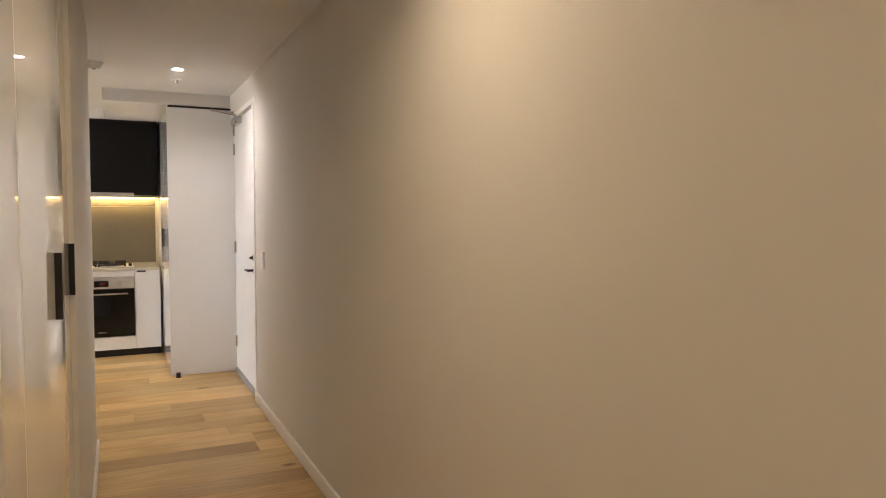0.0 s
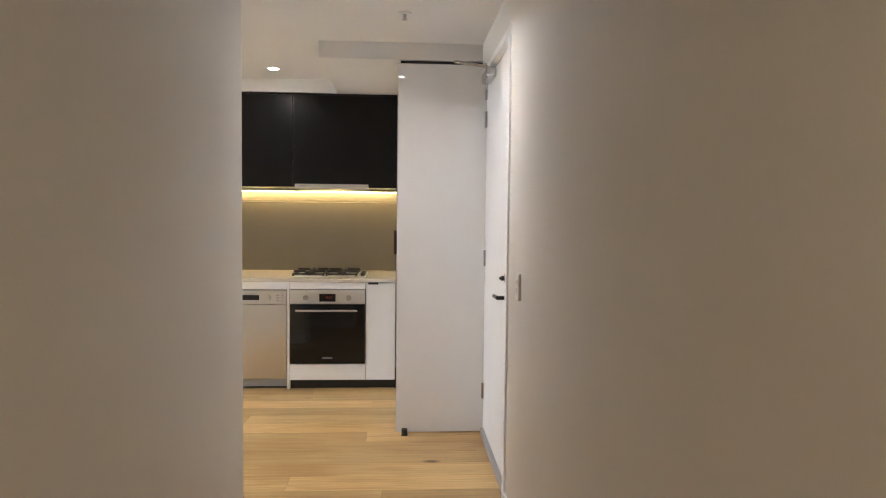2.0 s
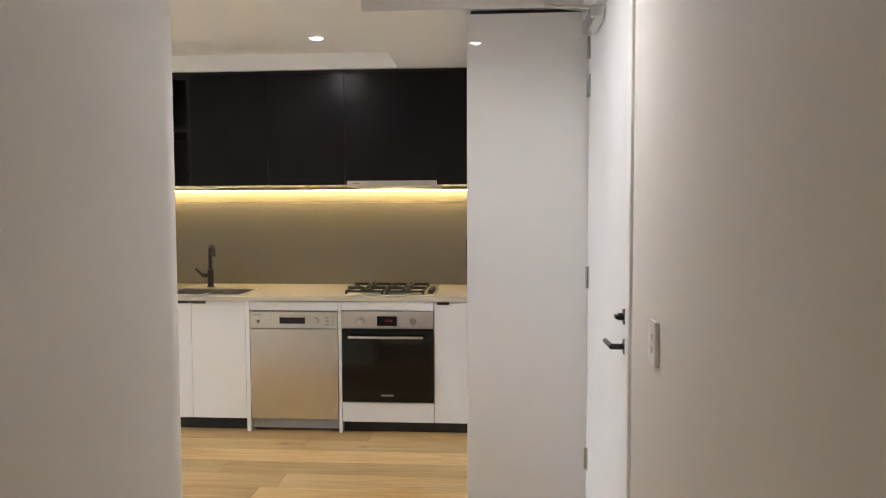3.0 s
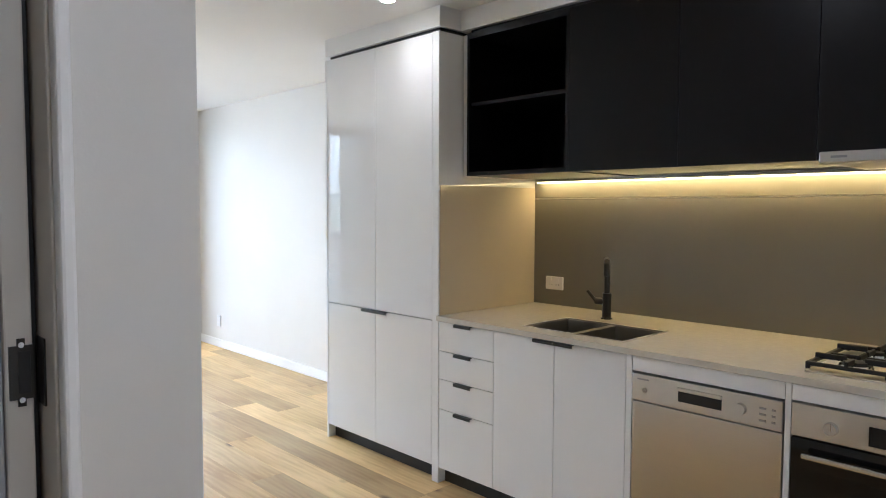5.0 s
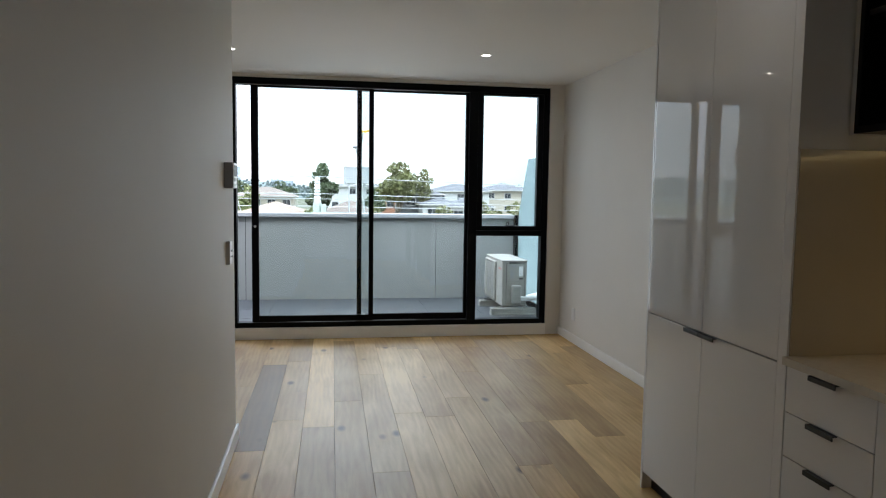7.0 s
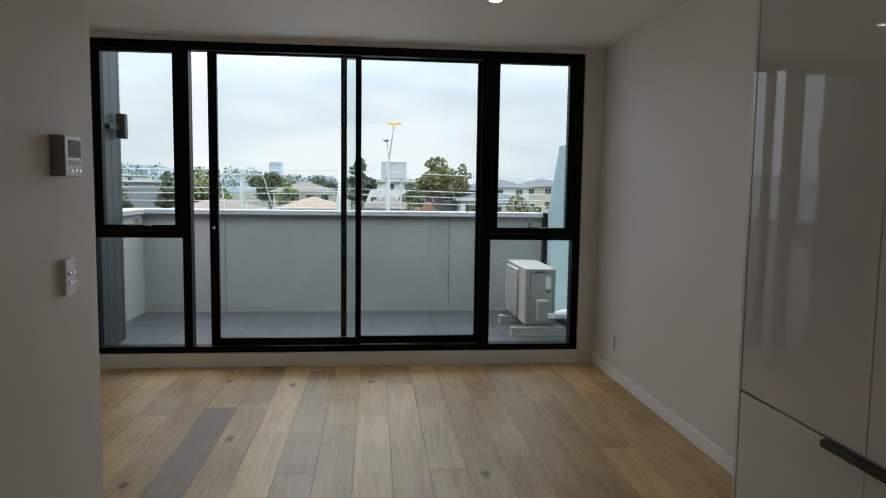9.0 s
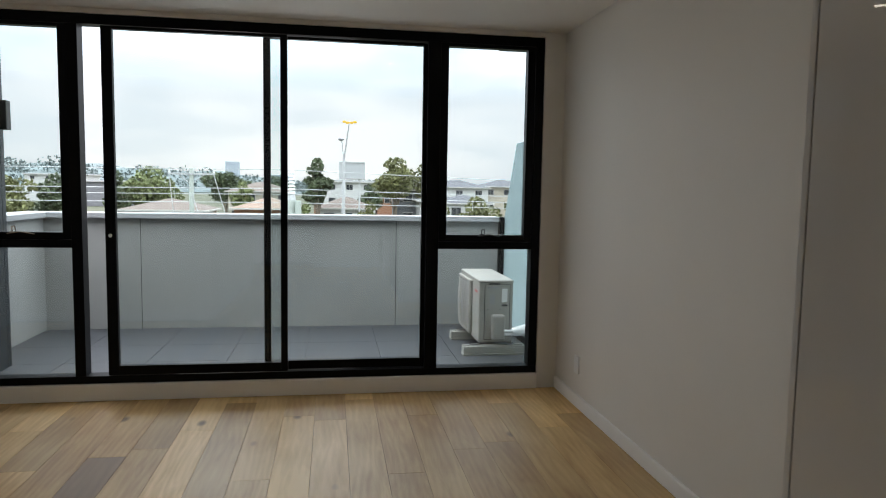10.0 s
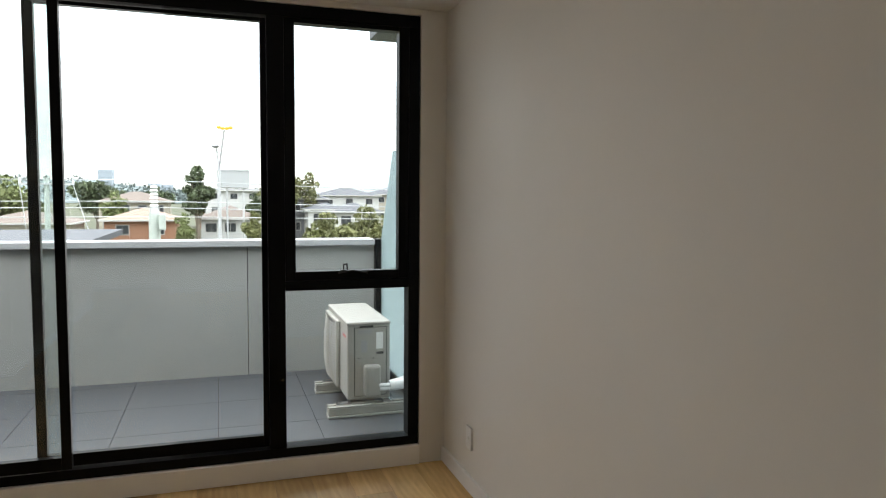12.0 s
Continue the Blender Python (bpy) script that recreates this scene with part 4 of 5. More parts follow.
part("badge", B(AX1 - 0.17, AX1 - 0.06, AY0 - 0.0015, AY0 + 0.001, AZ1 - 0.11, AZ1 - 0.095), mat("red_badge", (0.5, 0.03, 0.03), 0.4), ac, "small red maker's badge")
part("badge", B(AX1 - 0.15, AX1 - 0.08, AY0 - 0.0015, AY0 + 0.001, AZ1 - 0.22, AZ1 - 0.21), GREYP, ac)
for fx in (-8.25, -7.66):
    ft = B(fx - 0.055, fx + 0.055, 5.705, 6.22, BZ, BZ + 0.014, bevel=0.004)
    box(ft, fx - 0.044, fx + 0.044, 5.708, 6.217, BZ + 0.014, BZ + 0.062, bevel=0.005)
    for rx in (-0.044, 0.016):
        box(ft, fx + rx, fx + rx + 0.028, 5.708, 6.217, BZ + 0.062, BZ + 0.072, bevel=0.003)
    foot = part("mounting_foot", ft, mat("grey_rubber", (0.30, 0.29, 0.26), 0.7, vary=0.1, bump=0.2), ac, "grey rubber mounting foot")
    for b0, b1 in ((5.76, 5.86), (6.07, 6.13)):
        part("bracket", B(fx - 0.02, fx + 0.02, b0, b1, BZ + 0.0725, AZ0 + 0.002), CHROME, ac)
part("pipe", smooth(tube(bmesh.new(), [(AX1 + 0.05, 6.00, 0.28), (AX1 + 0.06, 6.07, 0.27), (AX1 + 0.05, 6.14, 0.27)], 0.014, seg=10)), PLASTIC, ac, "white insulated pipe")
part("pipe", smooth(tube(bmesh.new(), [(AX1 + 0.05, 6.00, 0.25), (AX1 + 0.06, 6.07, 0.245), (AX1 + 0.05, 6.14, 0.25)], 0.011, seg=10)), PLASTIC, ac, "white insulated pipe")
part("pipe_cover", smooth(cyl(bmesh.new(), (AX1 + 0.05, 6.11, 0.262), (AX1 + 0.05, 6.30, 0.29), 0.035, 0.05)), PLASTIC, ac, "white pipe cover")

# ---- outdoors ----
GZ = -5.3
grass = mat("dry_grass", (0.06, 0.065, 0.035), 0.95, vary=0.3, scale=0.3)
solid("ground", B(-2500, -10.5, -2500, 2500, GZ - 1, GZ), grass, "suburban ground of grass and paving stretching far off", "ground")
solid("building_face", B(-9.07, -7.10, -6, 14, GZ, -0.26), RENDERW, "rendered storeys of the building below the balcony", "wall")
# the last leaf colour has distance haze mixed into it
LEAF = [mat("leaf_dark", (0.055, 0.075, 0.032), 0.7, vary=0.45, scale=0.9), mat("leaf_olive", (0.125, 0.13, 0.045), 0.7, vary=0.4, scale=0.9),
        mat("leaf_light", (0.14, 0.165, 0.06), 0.7, vary=0.35, scale=0.9), mat("leaf_far_hazed", (0.10, 0.125, 0.12), 0.9, vary=0.25, scale=0.05)]
BARK = mat("bark", (0.16, 0.13, 0.10), 0.9, vary=0.3, scale=4, bump=0.4, bump_scale=12)


def leaf_mesh(name, blobs, count, size, material, seed):
    """Many small leaf sprays scattered in uneven clumps: blobs are (x, y, z, rx, ry, rz)."""
    r = random.Random(seed)
    verts, faces = [], []
    vol = [b[3] * b[4] * b[5] for b in blobs]
    for i in range(count):
        b = r.choices(blobs, vol)[0]
        while True:
            u = Vector((r.uniform(-1, 1), r.uniform(-1, 1), r.uniform(-1, 1)))
            if 0.15 < u.length < 1:
                break
        u *= (u.length ** -0.45) if r.random() < 0.75 else 1
        c = Vector((b[0] + u.x * b[3], b[1] + u.y * b[4], b[2] + u.z * b[5]))
        q = Euler((r.uniform(0, 6.3), r.uniform(0, 6.3), r.uniform(0, 6.3))).to_matrix()
        s = size * r.uniform(0.5, 1.25)
        k = len(verts)
        for p in ((-0.5, 0, 0), (0.1, -0.42, 0.08), (0.6, 0.05, 0), (0.05, 0.4, -0.08)):
            verts.append(c + q @ (Vector(p) * s))
        faces.append((k, k + 1, k + 2, k + 3))
    me = bpy.data.meshes.new(name)
    me.from_pydata(verts, [], faces)
    me.materials.append(material)
    return me


def tree(x, y, top, width, leaf, seed, label, trunk=0.35, count=900, size=0.5, open_crown=False):
    r = random.Random(seed)
    t = thing("tree", (x, y, GZ), label, "tree")
    h = top - GZ
    crown0 = GZ + h * trunk
    bm = bmesh.new()
    cyl(bm, (x, y, GZ), (x, y, crown0), 0.035 * h, 0.025 * h, seg=8)
    blobs = []
    n = 9 if open_crown else 7
    for i in range(n):
        a = 2 * math.pi * i / n + r.uniform(-0.3, 0.3)
        f = r.uniform(0.1, 1.0)
        rr = width * 0.32 * r.uniform(0.5, 1.0)
        zz = crown0 + (top - crown0) * (0.25 + 0.55 * f * r.uniform(0.6, 1.1))
        px, py = x + rr * math.cos(a), y + rr * math.sin(a)
        cyl(bm, (x, y, crown0 - 0.05 * h), (px, py, zz), 0.014 * h, 0.005 * h, seg=6)
        q = width * r.uniform(0.14, 0.22) * (0.8 if open_crown else 1.15)
        blobs.append((px, py, zz, q, q * 1.1, q * r.uniform(0.6, 0.9)))
    blobs.append((x, y, top - 0.16 * (top - crown0), width * 0.2, width * 0.2, 0.16 * (top - crown0)))
    blobs.append((x, y, crown0 + 0.45 * (top - crown0), width * 0.3, width * 0.3, 0.3 * (top - crown0)))
    part("trunk", bm, BARK, t)
    me = leaf_mesh("crown", blobs, int(count * 1.9), size * 1.05, leaf, seed)
    me.transform(Matrix.Translation((-x, -y, -GZ)))
    c = new("crown", me)
    c.parent = t
    return t


def facing_box(name, x, y0, y1, z0, z1, d, material, parent):
    return part(name, B(x, x + d, y0, y1, z0, z1), material, parent)


WINP = mat("far_window_glass", (0.03, 0.035, 0.04), 0.15, vary=0.2)


def house(x, y, w, d, eave, ridge, wall_m, roof_m, label, windows=2, storeys=1, flat=False):
    """A house whose front looks along +x: w along y, d along x."""
    t = thing("house", (x, y, GZ), label, "house")
    part("wall", B(x - d, x, y - w / 2, y + w / 2, GZ, eave), wall_m, t)
    o = 0.5
    bm = bmesh.new()
    if flat:
        box(bm, x - d - o, x + o, y - w / 2 - o, y + w / 2 + o, eave, eave + 0.35)
    else:
        a = [bm.verts.new(p) for p in ((x + o, y - w / 2 - o, eave), (x + o, y + w / 2 + o, eave), (x - d - o, y + w / 2 + o, eave), (x - d - o, y - w / 2 - o, eave))]
        k = min(w, d) / 2
        if w >= d:
            b = [bm.verts.new(p) for p in ((x - d / 2, y - w / 2 + k, ridge), (x - d / 2, y + w / 2 - k + 0.01, ridge))]
            for f in ((a[0], a[1], b[1], b[0]), (a[1], a[2], b[1]), (a[2], a[3], b[0], b[1]), (a[3], a[0], b[0])):
                bm.faces.new(f)
        else:
            b = [bm.verts.new(p) for p in ((x - k, y, ridge), (x - d + k, y, ridge))]
            for f in ((a[0], a[1], b[0]), (a[1], a[2], b[1], b[0]), (a[2], a[3], b[1]), (a[3], a[0], b[0], b[1])):
                bm.faces.new(f)
        bm.faces.new((a[3], a[2], a[1], a[0]))
        bmesh.ops.recalc_face_normals(bm, faces=bm.faces)
    roof = part("roof", bm, roof_m, t)
    part("gutter", box(box(B(x + o - 0.02, x + o + 0.10, y - w / 2 - o, y + w / 2 + o, eave - 0.16, eave + 0.03), x - d, x + o, y - w / 2 - o - 0.1, y - w / 2 - o, eave - 0.16, eave + 0.03), x - d, x + o, y + w / 2 + o, y + w / 2 + o + 0.1, eave - 0.16, eave + 0.03), FASCIA, t)
    for st in range(storeys):
        zt = eave - 0.55 - st * 2.8
        for i in range(windows):
            wy = y - w / 2 + w * (i + 0.5) / windows
            f = part("window", B(x - 0.02, x + 0.05, wy - 0.75, wy + 0.75, zt - 1.25, zt), FASCIA, t)
            part("pane", B(x + 0.03, x + 0.065, wy - 0.66, wy - 0.03, zt - 1.16, zt - 0.09), WINP, f)
            part("pane", B(x + 0.03, x + 0.065, wy + 0.03, wy + 0.66, zt - 1.16, zt - 0.09), WINP, f)
    return t


FASCIA = mat("white_fascia", (0.45, 0.44, 0.42), 0.6, vary=0.05, scale=1)
R_TERRA = mat("terracotta_roof", (0.235, 0.165, 0.125), 0.85, vary=0.14, scale=2.2, bump=0.5, bump_scale=6)
R_BROWN = mat("brown_tile_roof", (0.14, 0.11, 0.092), 0.85, vary=0.14, scale=2.2, bump=0.5, bump_scale=6)
R_GREY = mat("grey_tile_roof", (0.07, 0.073, 0.082), 0.8, vary=0.12, scale=2.2, bump=0.5, bump_scale=6)
R_WHITE = mat("white_metal_roof", (0.40, 0.41, 0.42), 0.5, vary=0.06, scale=1)
W_CREAM = mat("cream_render", (0.38, 0.345, 0.28), 0.8, vary=0.06, scale=1)
W_WHITE = mat("white_render", (0.50, 0.50, 0.49), 0.8, vary=0.04, scale=1)
W_BRICK = mat("orange_brick", (0.28, 0.14, 0.085), 0.9, vary=0.15, scale=6)
W_GREY = mat("grey_render", (0.16, 0.165, 0.175), 0.8, vary=0.06, scale=1)

house(-92, -3.7, 7.8, 9, -1.5, -0.1, W_BRICK, R_TERRA, "single-storey brick house with terracotta hip roof", 2)
house(-128, -8.2, 10.5, 9, 0.35, 2.0, W_CREAM, R_BROWN, "two-storey cream house with a brown hip roof", 4, 2)
house(-97, 6.6, 7.2, 9, -1.5, 0.15, W_WHITE, R_BROWN, "single-storey white house with a brown hip roof", 3)
house(-150, 8.2, 11, 10, 2.5, 2.5, W_WHITE, R_WHITE, "white modern two-storey house with a flat roof", 3, 2, flat=True)
house(-152, 3.0, 4.5, 6, -0.4, -0.2, W_BRICK, R_BROWN, "small orange brick outbuilding", 1)
house(-150, 18.6, 9, 9, -0.1, 1.9, W_BRICK, R_TERRA, "orange brick house behind garden shrubs", 2)
house(-104, 17.2, 6.2, 9, 1.15, 2.2, W_GREY, R_GREY, "two-storey grey house with a dark tiled roof", 2, 2)
house(-99, 19.6, 5.5, 6, -0.3, 0.6, W_WHITE, R_GREY, "white house wing with a grey hip roof", 2)
house(-140, 30.0, 12, 10, 1.7, 3.2, W_WHITE, R_GREY, "long white two-storey house with a grey roof", 3, 2)
house(-98, 23.5, 6.5, 8, -0.6, 0.6, W_WHITE, R_GREY, "single-storey house with a slate grey hip roof", 2)
house(-146, 41.5, 11, 10, 2.0, 3.6, W_CREAM, R_GREY, "cream and brick two-storey house with grey roof", 3, 2)
house(-88, -15.2, 9.5, 9, -1.7, -0.4, W_CREAM, R_BROWN, "single-storey cream house with brown hip roof", 2)
house(-210, -58, 26, 20, 1.8, 2.4, W_GREY, R_WHITE, "low warehouse with a pale metal roof", 3, 1, flat=True)
house(-260, -90, 20, 14, 4.0, 4.5, W_WHITE, R_WHITE, "far white commercial building with a flat roof", 4, 2, flat=True)

tree(-94, 2.7, 5.1, 3.9, LEAF[0], 11, "tall dark green gum tree", 0.3, 1300, 0.42)
tree(-102, 13.6, 5.8, 8.6, LEAF[1], 12, "wide olive-green eucalypt with an open crown", 0.35, 1700, 0.42, True)
tree(-104, 17.6, 4.9, 3.6, LEAF[1], 13, "thin-leaved eucalypt with sparse crown", 0.35, 420, 0.38, True)
tree(-100, -19.5, 3.7, 8.5, LEAF[2], 14, "broad yellow-green tree above the roofs", 0.25, 1500, 0.5)
tree(-118, -9.8, 2.2, 4.2, LEAF[2], 15, "rounded light green garden tree", 0.25, 800, 0.42)
tree(-80, 8.8, -0.1, 3.0, LEAF[1], 16, "olive garden shrub beside a house", 0.15, 700, 0.3)
tree(-78, 1.8, -0.3, 2.4, LEAF[2], 17, "yellow-green garden shrub beside a house", 0.15, 600, 0.28)
tree(-62, 17.2, 0.7, 5.0, LEAF[1], 18, "dense olive-green shrub by the houses", 0.1, 1400, 0.32)
tree(-58, 21.0, 1.5, 4.6, LEAF[1], 19, "dense olive-green shrub by the houses", 0.1, 1400, 0.32)
tree(-60, 13.6, 0.25, 4.4, LEAF[1], 30, "dense olive-green shrub by the houses", 0.1, 1500, 0.32)
tree(-66, 14.6, -0.2, 3.0, LEAF[0], 20, "dark green garden shrub beside a house", 0.1, 700, 0.3)
tree(-90, -27.5, 2.4, 6.0, LEAF[0], 21, "dark green tree along the street", 0.2, 1200, 0.42)
tree(-86, -31.5, 2.0, 6.5, LEAF[1], 22, "olive green tree along the street", 0.2, 1200, 0.42)
tree(-96, -22.6, 3.0, 3.8, LEAF[0], 23, "dark green tree beside a warehouse", 0.25, 900, 0.4)
tree(-150, -17.0, 4.2, 10, LEAF[0], 24, "dark green tree beyond the houses", 0.2, 1200, 0.6)
tree(-165, -8.0, 3.6, 8, LEAF[0], 25, "dark green tree beyond the houses", 0.2, 900, 0.6)
tree(-160, 1.0, 3.0, 7, LEAF[0], 26, "dark green tree beyond the houses", 0.2, 900, 0.6)
tree(-130, 11.5, 2.0, 5, LEAF[0], 27, "dark green tree beyond the houses", 0.2, 800, 0.5)
tree(-165, 25.0, 2.6, 6, LEAF[0], 28, "bare-topped tree beyond the houses", 0.3, 300, 0.5, True)
rw = random.Random(5)


def ridge(y):
    """Height of the wooded skyline along the horizon."""
    base = 4.5 + 13.5 / (1 + math.exp((y + 95) / 45))
    return base + 1.3 * math.sin(y * 0.047) + 0.9 * math.sin(y * 0.113 + 1.0)


hill = bmesh.new()
crest = [hill.verts.new((-720, y, ridge(y) * 1.05)) for y in range(-520, 321, 8)]
foot = [hill.verts.new((-560, y, GZ + 0.5)) for y in range(-520, 321, 8)]
back = [hill.verts.new((-900, y, GZ + 0.5)) for y in range(-520, 321, 8)]
for i in range(len(crest) - 1):
    hill.faces.new((foot[i], foot[i + 1], crest[i + 1], crest[i]))
    hill.faces.new((crest[i], crest[i + 1], back[i + 1], back[i]))
# haze over the hillside is put into its grey-green colour
solid("hillside", smooth(hill), mat("haze_tinted_hillside", (0.105, 0.135, 0.135), 0.95, vary=0.35, scale=0.06, bump=0.5, bump_scale=0.4), "green hillside along the horizon, tinted with haze", "hill")
woods = []
for i in range(330):
    wy = rw.uniform(-480, 280)
    wx = -rw.uniform(560, 700)
    zt = ridge(wy) * rw.uniform(0.55, 1.12)
    q = rw.uniform(3.2, 6.5)
    woods.append((wx, wy, zt - q * 0.4, q * 1.5, q * 1.3, q * 0.8))
    woods.append((wx, wy + rw.uniform(-6, 6), zt * 0.3 - 2.5, 8, 10, 4.5))
tagged(new("far_woods", leaf_mesh("far_woods", woods, 26000, 2.2, LEAF[3], 3)), "wooded hills on the horizon, tinted with haze", "woods", kind="stuff")
# tower walls and windows carry the distance haze in their base colours
HAZE = mat("haze_tinted_tower", (0.36, 0.40, 0.44), 0.9, vary=0.05, scale=0.05)
HAZEW = mat("haze_tinted_tower_window", (0.27, 0.31, 0.345), 0.6, vary=0.05, scale=0.05)
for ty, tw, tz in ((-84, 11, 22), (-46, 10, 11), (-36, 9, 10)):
    tw_ = thing("apartment_tower", (-640, ty, GZ), "far apartment tower tinted pale grey with haze", "tower")
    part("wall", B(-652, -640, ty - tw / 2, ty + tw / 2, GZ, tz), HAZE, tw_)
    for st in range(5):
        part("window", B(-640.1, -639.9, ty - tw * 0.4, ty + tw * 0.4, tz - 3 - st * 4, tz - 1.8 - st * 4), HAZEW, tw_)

POLE = mat("weathered_pole", (0.42, 0.46, 0.42), 0.8, vary=0.12, scale=3, bump=0.2, bump_scale=20)
POLEW = mat("galvanised_pole", (0.45, 0.455, 0.46), 0.5, vary=0.05, scale=3)
INSUL = mat("porcelain_insulator", (0.62, 0.64, 0.62), 0.35, vary=0.06, scale=4)
AMBER = glow("amber_lamp", (1.0, 0.62, 0.05), 1.6)

lp = thing("street_lamp", (-32, 5.12, GZ), "tall galvanised lamp post with lit amber lamps", "street lamp")
part("post", smooth(cyl(bmesh.new(), (-32, 5.12, GZ), (-32, 5.12, 2.5), 0.09, 0.07)), POLEW, lp)
part("mast", smooth(cyl(bmesh.new(), (-32, 5.12, 2.5), (-32, 5.34, 4.05), 0.035, 0.025)), GREYP, lp)
arm_ = part("arm", smooth(tube(bmesh.new(), [(-32, 5.12, 2.5), (-32, 5.06, 3.2), (-32, 5.02, 3.42)], 0.025)), POLEW, lp)
hd = bmesh.new()
bmesh.ops.create_uvsphere(hd, u_segments=14, v_segments=8, radius=0.14, matrix=Matrix.Translation((-32, 5.0, 3.42)) @ Matrix.Diagonal((1, 1, 0.55, 1)))
part("lamp_head", smooth(hd), GREYP, lp)
for dy in (-0.22, -0.08, 0.08, 0.22):
    ab = bmesh.new()
    bmesh.ops.create_uvsphere(ab, u_segments=12, v_segments=8, radius=0.085, matrix=Matrix.Translation((-32, 5.36 + dy, 4.10 + abs(dy) * 0.25)) @ Matrix.Diagonal((1, 1, 0.7, 1)))
    part("lamp", smooth(ab), AMBER, lp, "lit amber lamp")

bb = thing("billboard", (-95, 7.2, GZ), "blank pale grey back of a billboard", "billboard")
part("panel", B(-95.2, -95, 5.5, 8.9, 2.4, 4.75, bevel=0.03), R_WHITE, bb)
for by in (6.2, 8.2):
    part("post", cyl(bmesh.new(), (-95.3, by, GZ), (-95.3, by, 4.5), 0.12, seg=10), POLEW, bb)
for bz in (2.5, 4.6):
    part("rail", B(-94.99, -94.93, 5.5, 8.9, bz, bz + 0.1), POLEW, bb)

pp = thing("power_pole", (-42, -3.0, GZ), "weathered power pole with a steel crossarm", "power pole")
part("post", smooth(cyl(bmesh.new(), (-42, -3.0, GZ), (-42, -3.0, 2.3), 0.16, 0.12)), POLE, pp)
part("crossarm", B(-42.06, -41.84, -4.2, -1.75, 1.93, 2.03), POLEW, pp)
for a, b in (((-41.9, -3.0, 1.4), (-41.9, -3.7, 1.95)), ((-41.9, -3.0, 1.4), (-41.9, -2.3, 1.95))):
    part("brace", cyl(bmesh.new(), a, b, 0.025, seg=8), POLEW, pp)
for a, b in (((-41.9, -4.15, 1.95), (-41.9, -3.9, -0.6)), ((-41.9, -1.8, 1.95), (-41.9, -1.1, -0.6)), ((-41.9, -3.0, 1.0), (-41.9, -2.5, -0.6))):
    part("cable", cyl(bmesh.new(), a, b, 0.022, seg=6), POLEW, pp)
for yy in (-4.15, -1.8):
    part("insulator", smooth(cyl(bmesh.new(), (-41.95, yy, 2.03), (-41.95, yy, 2.3), 0.07, 0.05)), INSUL, pp)

ip = thing("transformer_pole", (-22.5, 3.5, GZ), "green-grey pole topped by stacked porcelain insulators", "power pole")
part("post", smooth(cyl(bmesh.new(), (-22.5, 3.5, GZ), (-22.5, 3.5, 1.02), 0.16, 0.14)), POLE, ip)
part("fitting", smooth(cyl(bmesh.new(), (-22.5, 3.5, 1.0), (-22.5, 3.5, 1.2), 0.13, 0.09)), POLEW, ip)
part("box", B(-22.42, -22.2, 3.62, 3.78, 0.6, 1.0, bevel=0.02), POLE, ip)
for i in range(7):
    part("insulator", smooth(cyl(bmesh.new(), (-22.5, 3.5, 1.2 + i * 0.095), (-22.5, 3.5, 1.27 + i * 0.095), 0.12 - i * 0.004, 0.07, seg=16)), INSUL, ip)

WIRE = mat("overhead_wire", (0.42, 0.43, 0.43), 0.6, vary=0.05, scale=2)


def wire(x, y0, z0, y1, z1, sag, r=0.011):
    n_ = 16
    pts = []
    for i in range(n_ + 1):
        f = i / n_
        pts.append((x, y0 + (y1 - y0) * f, z0 + (z1 - z0) * f - sag * 4 * f * (1 - f)))
    bm = bmesh.new()
    for a, b in zip(pts[:-1], pts[1:]):
        cyl(bm, a, b, r, seg=5)
    me = mesh_of("overhead_wire", bm, WIRE)
    tagged(new("overhead_wire", me), "thin overhead power line", "power line", group="overhead power lines")


for za, zb, zc in ((1.74, 1.87, 1.25), (1.27, 1.33, 1.0), (1.10, 1.17, 0.72)):
    wire(-22.5, -32, za, 3.5, zb, 0.05)
    wire(-22.5, 3.5, zb, 34, zc, 0.08)
wire(-22.6, -32, 0.95, 3.42, 0.93, 0.05)
wire(-22.6, 3.58, 0.93, 34, 0.7, 0.05)

can = thing("service_canopy", (-26, -8, GZ), "low flat canopy with a red and white fascia", "canopy")
part("roof", B(-32, -24.4, -20, 1.6, -0.02, 0.18), R_GREY, can)
part("fascia", B(-24.4, -24.3, -20, 1.6, -0.16, 0.1), R_GREY, can, "dark fascia band")
part("red_band", B(-24.3, -24.26, -20, 1.0, -0.2, -0.06), mat("red_sign", (0.45, 0.03, 0.03), 0.5), can, "red fascia stripe")
part("red_end", B(-24.3, -24.2, 1.0, 1.62, -0.2, 0.2), mat("red_end_cap", (0.5, 0.05, 0.04), 0.5), can, "red end cap")
for cy in (-14, -6, 0):
    part("column", cyl(bmesh.new(), (-28, cy, GZ), (-28, cy, -0.02), 0.15, seg=12), POLEW, can)

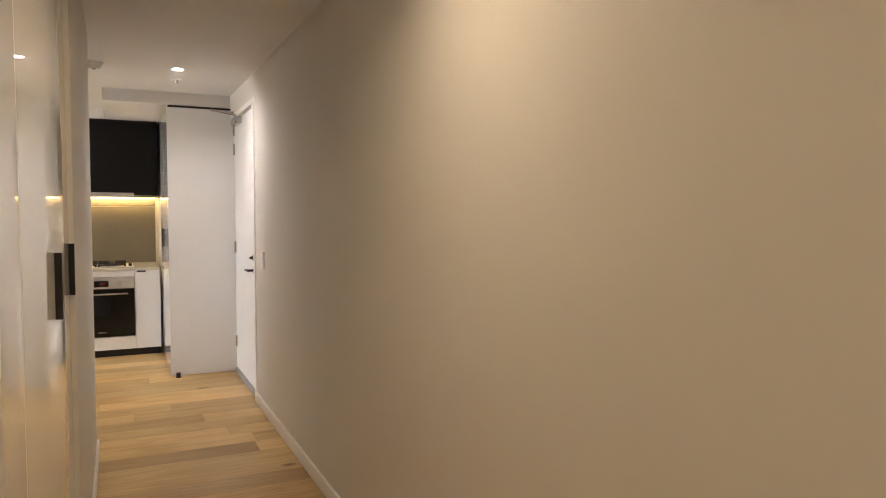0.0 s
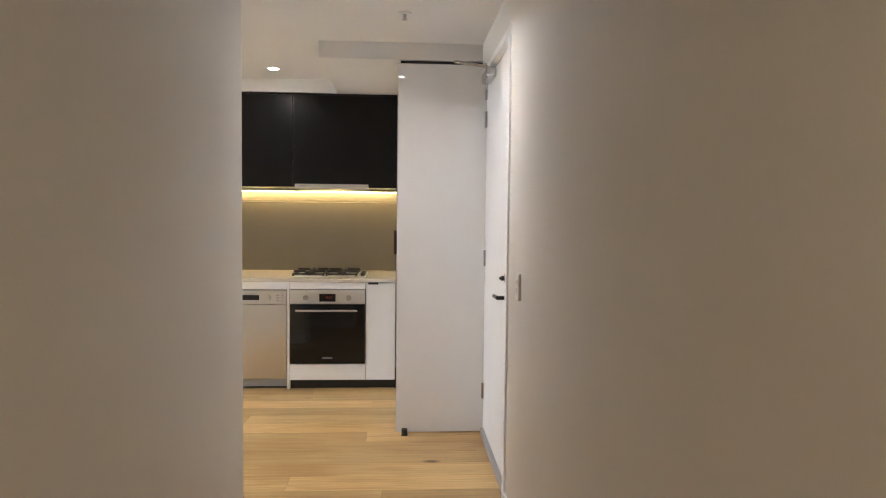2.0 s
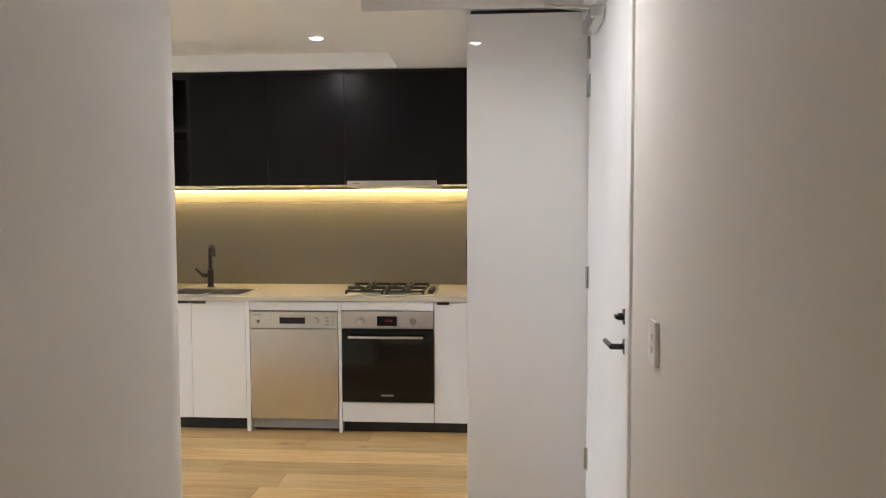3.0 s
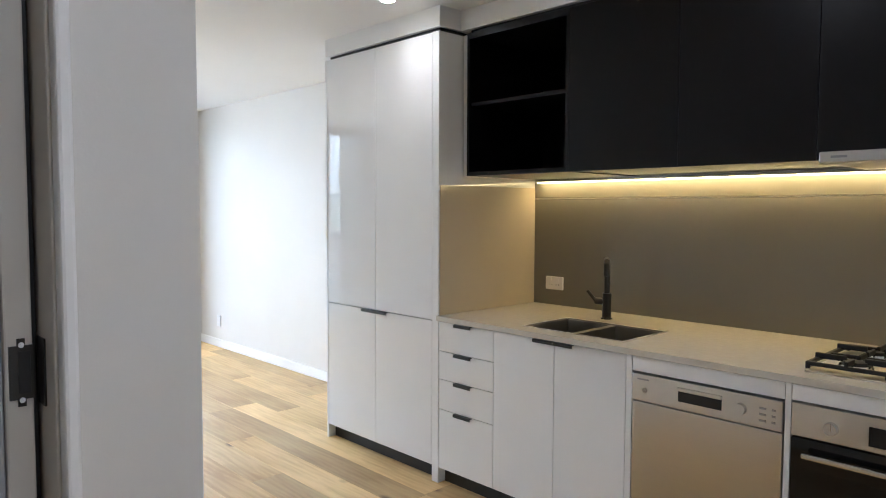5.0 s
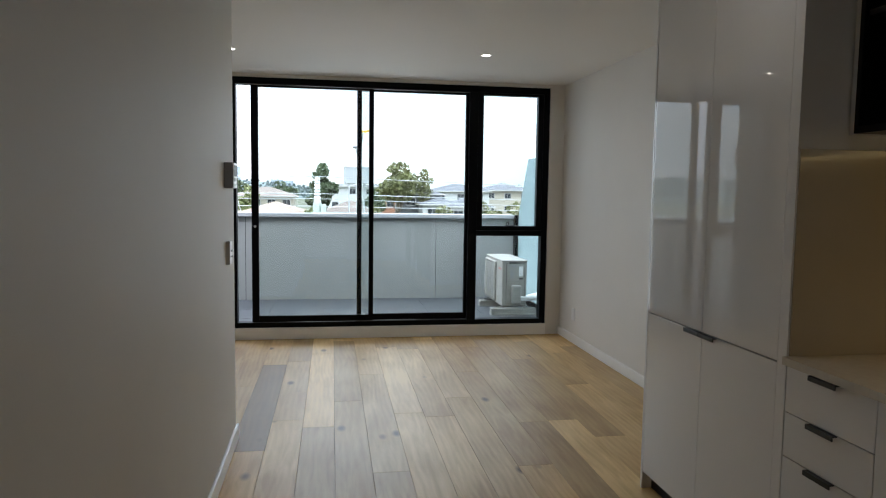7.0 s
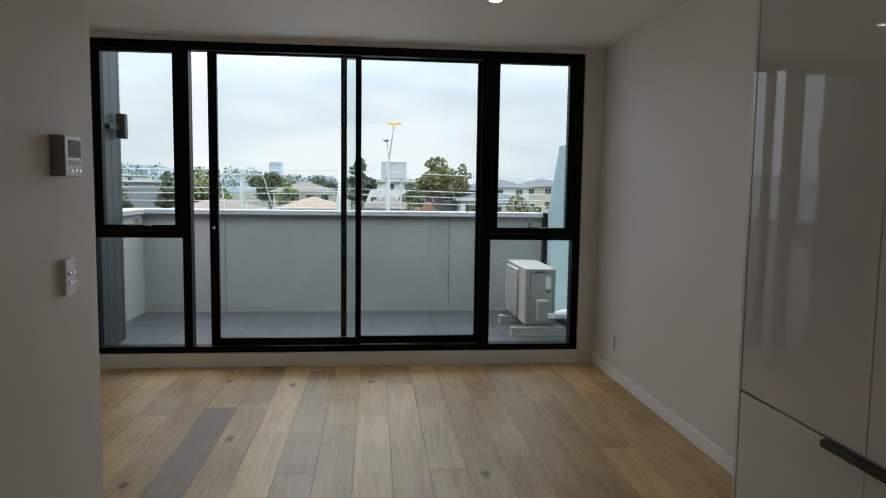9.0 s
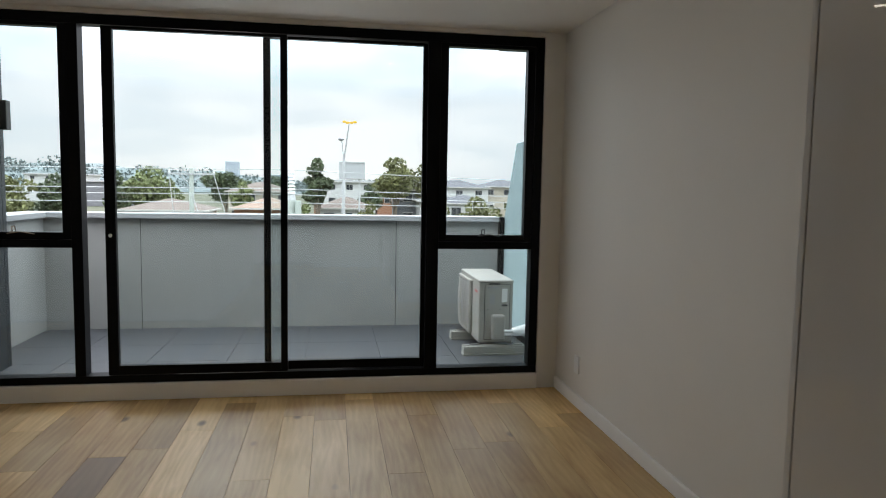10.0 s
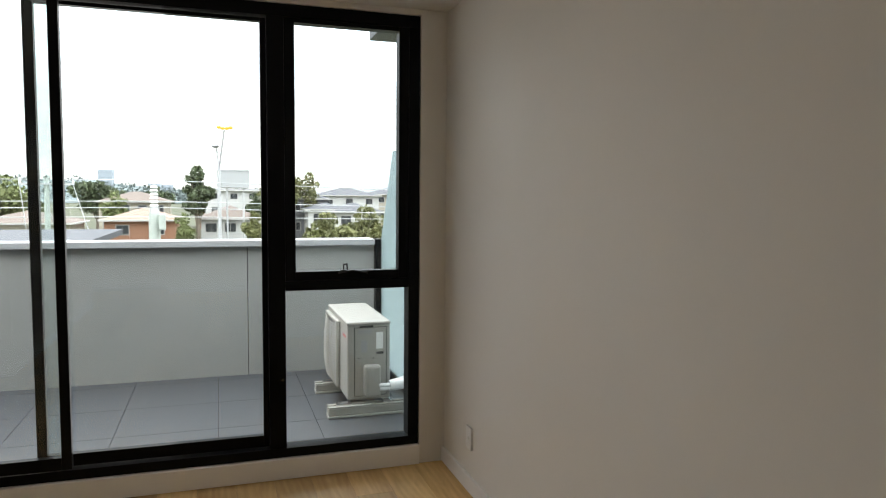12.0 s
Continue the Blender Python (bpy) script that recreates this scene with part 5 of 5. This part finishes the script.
# ---- balcony tiles ----
tiles = thing("balcony_tiles", (-8.0, 4.3, BZ), "large dark grey porcelain balcony tiles", "tiles", kind="structure")
xs = [-8.9, -8.78, -8.19, -7.63, -7.07]
ys = [2.11, 2.70, 3.29, 3.87, 4.455, 5.04, 5.63, 6.22, 6.32]
for x0, x1 in zip(xs[:-1], xs[1:]):
    for y0, y1 in zip(ys[:-1], ys[1:]):
        if x0 > -7.62 and y0 < 2.3:
            y0 = 2.36
        part("tile", B(x0 + 0.002, x1 - 0.002, y0 + 0.002, y1 - 0.002, BZ - 0.011, BZ), TILE, tiles)

# ---- floor ----
fl = thing("floor", (-3.0, 2.0, 0), "wide natural oak floorboards with knots", "floor", kind="structure")
sub = B(-6.95, 0.92, -4.0, 6.26, -0.12, -0.013)
part("subfloor", sub, UNDER, fl)
rng = random.Random(7)
PITCH = 0.19
JOINTS = {-4: -5.95, 0: -5.575, 4: -5.57, 2: -6.41, 1: -4.6, 3: -4.9, -2: -6.3, -1: -4.9}
rows = []
k0 = int((-4.0 - 4.177) / PITCH) - 1
for k in range(k0, 14):
    y0 = 4.177 + k * PITCH
    y1 = y0 + PITCH
    y0, y1 = max(y0, -4.0), min(y1, 6.26)
    if y1 - y0 < 0.02:
        continue
    if y0 > 3.3:
        spans = [(-6.95, 0.925)]
    elif y0 > 2.3:
        spans = [(-6.95, -4.33), (-0.83, 0.925)]
    elif y0 > 1.4:
        spans = [(-6.95, -4.33), (-0.265, 0.925)]
    else:
        spans = [(-0.265, 0.925)]
    for a, b in spans:
        x = JOINTS.get(k, a - rng.uniform(0.2, 1.6))
        while x > a:
            x -= 1.9
        while x < b:
            nx = x + (1.9 if k in JOINTS else rng.choice((1.9, 1.9, 1.5, 2.1)))
            p0, p1 = max(x, a), min(nx, b)
            if p1 - p0 > 0.05:
                rows.append((p0, p1, y0, y1, k == -4 and -5.9 < (p0 + p1) / 2 < -4.2))
            x = nx
for p0, p1, y0, y1, dark in rows:
    bm = B(p0 + 0.0006, p1 - 0.0006, y0 + 0.0006, y1 - 0.0006, -0.012, 0.0)
    top = [e for e in bm.edges if all(v.co.z > -0.001 for v in e.verts)]
    bmesh.ops.bevel(bm, geom=top, offset=0.0009, segments=1, affect="EDGES")
    part("plank", bm, FLOORD if dark else FLOOR, fl)
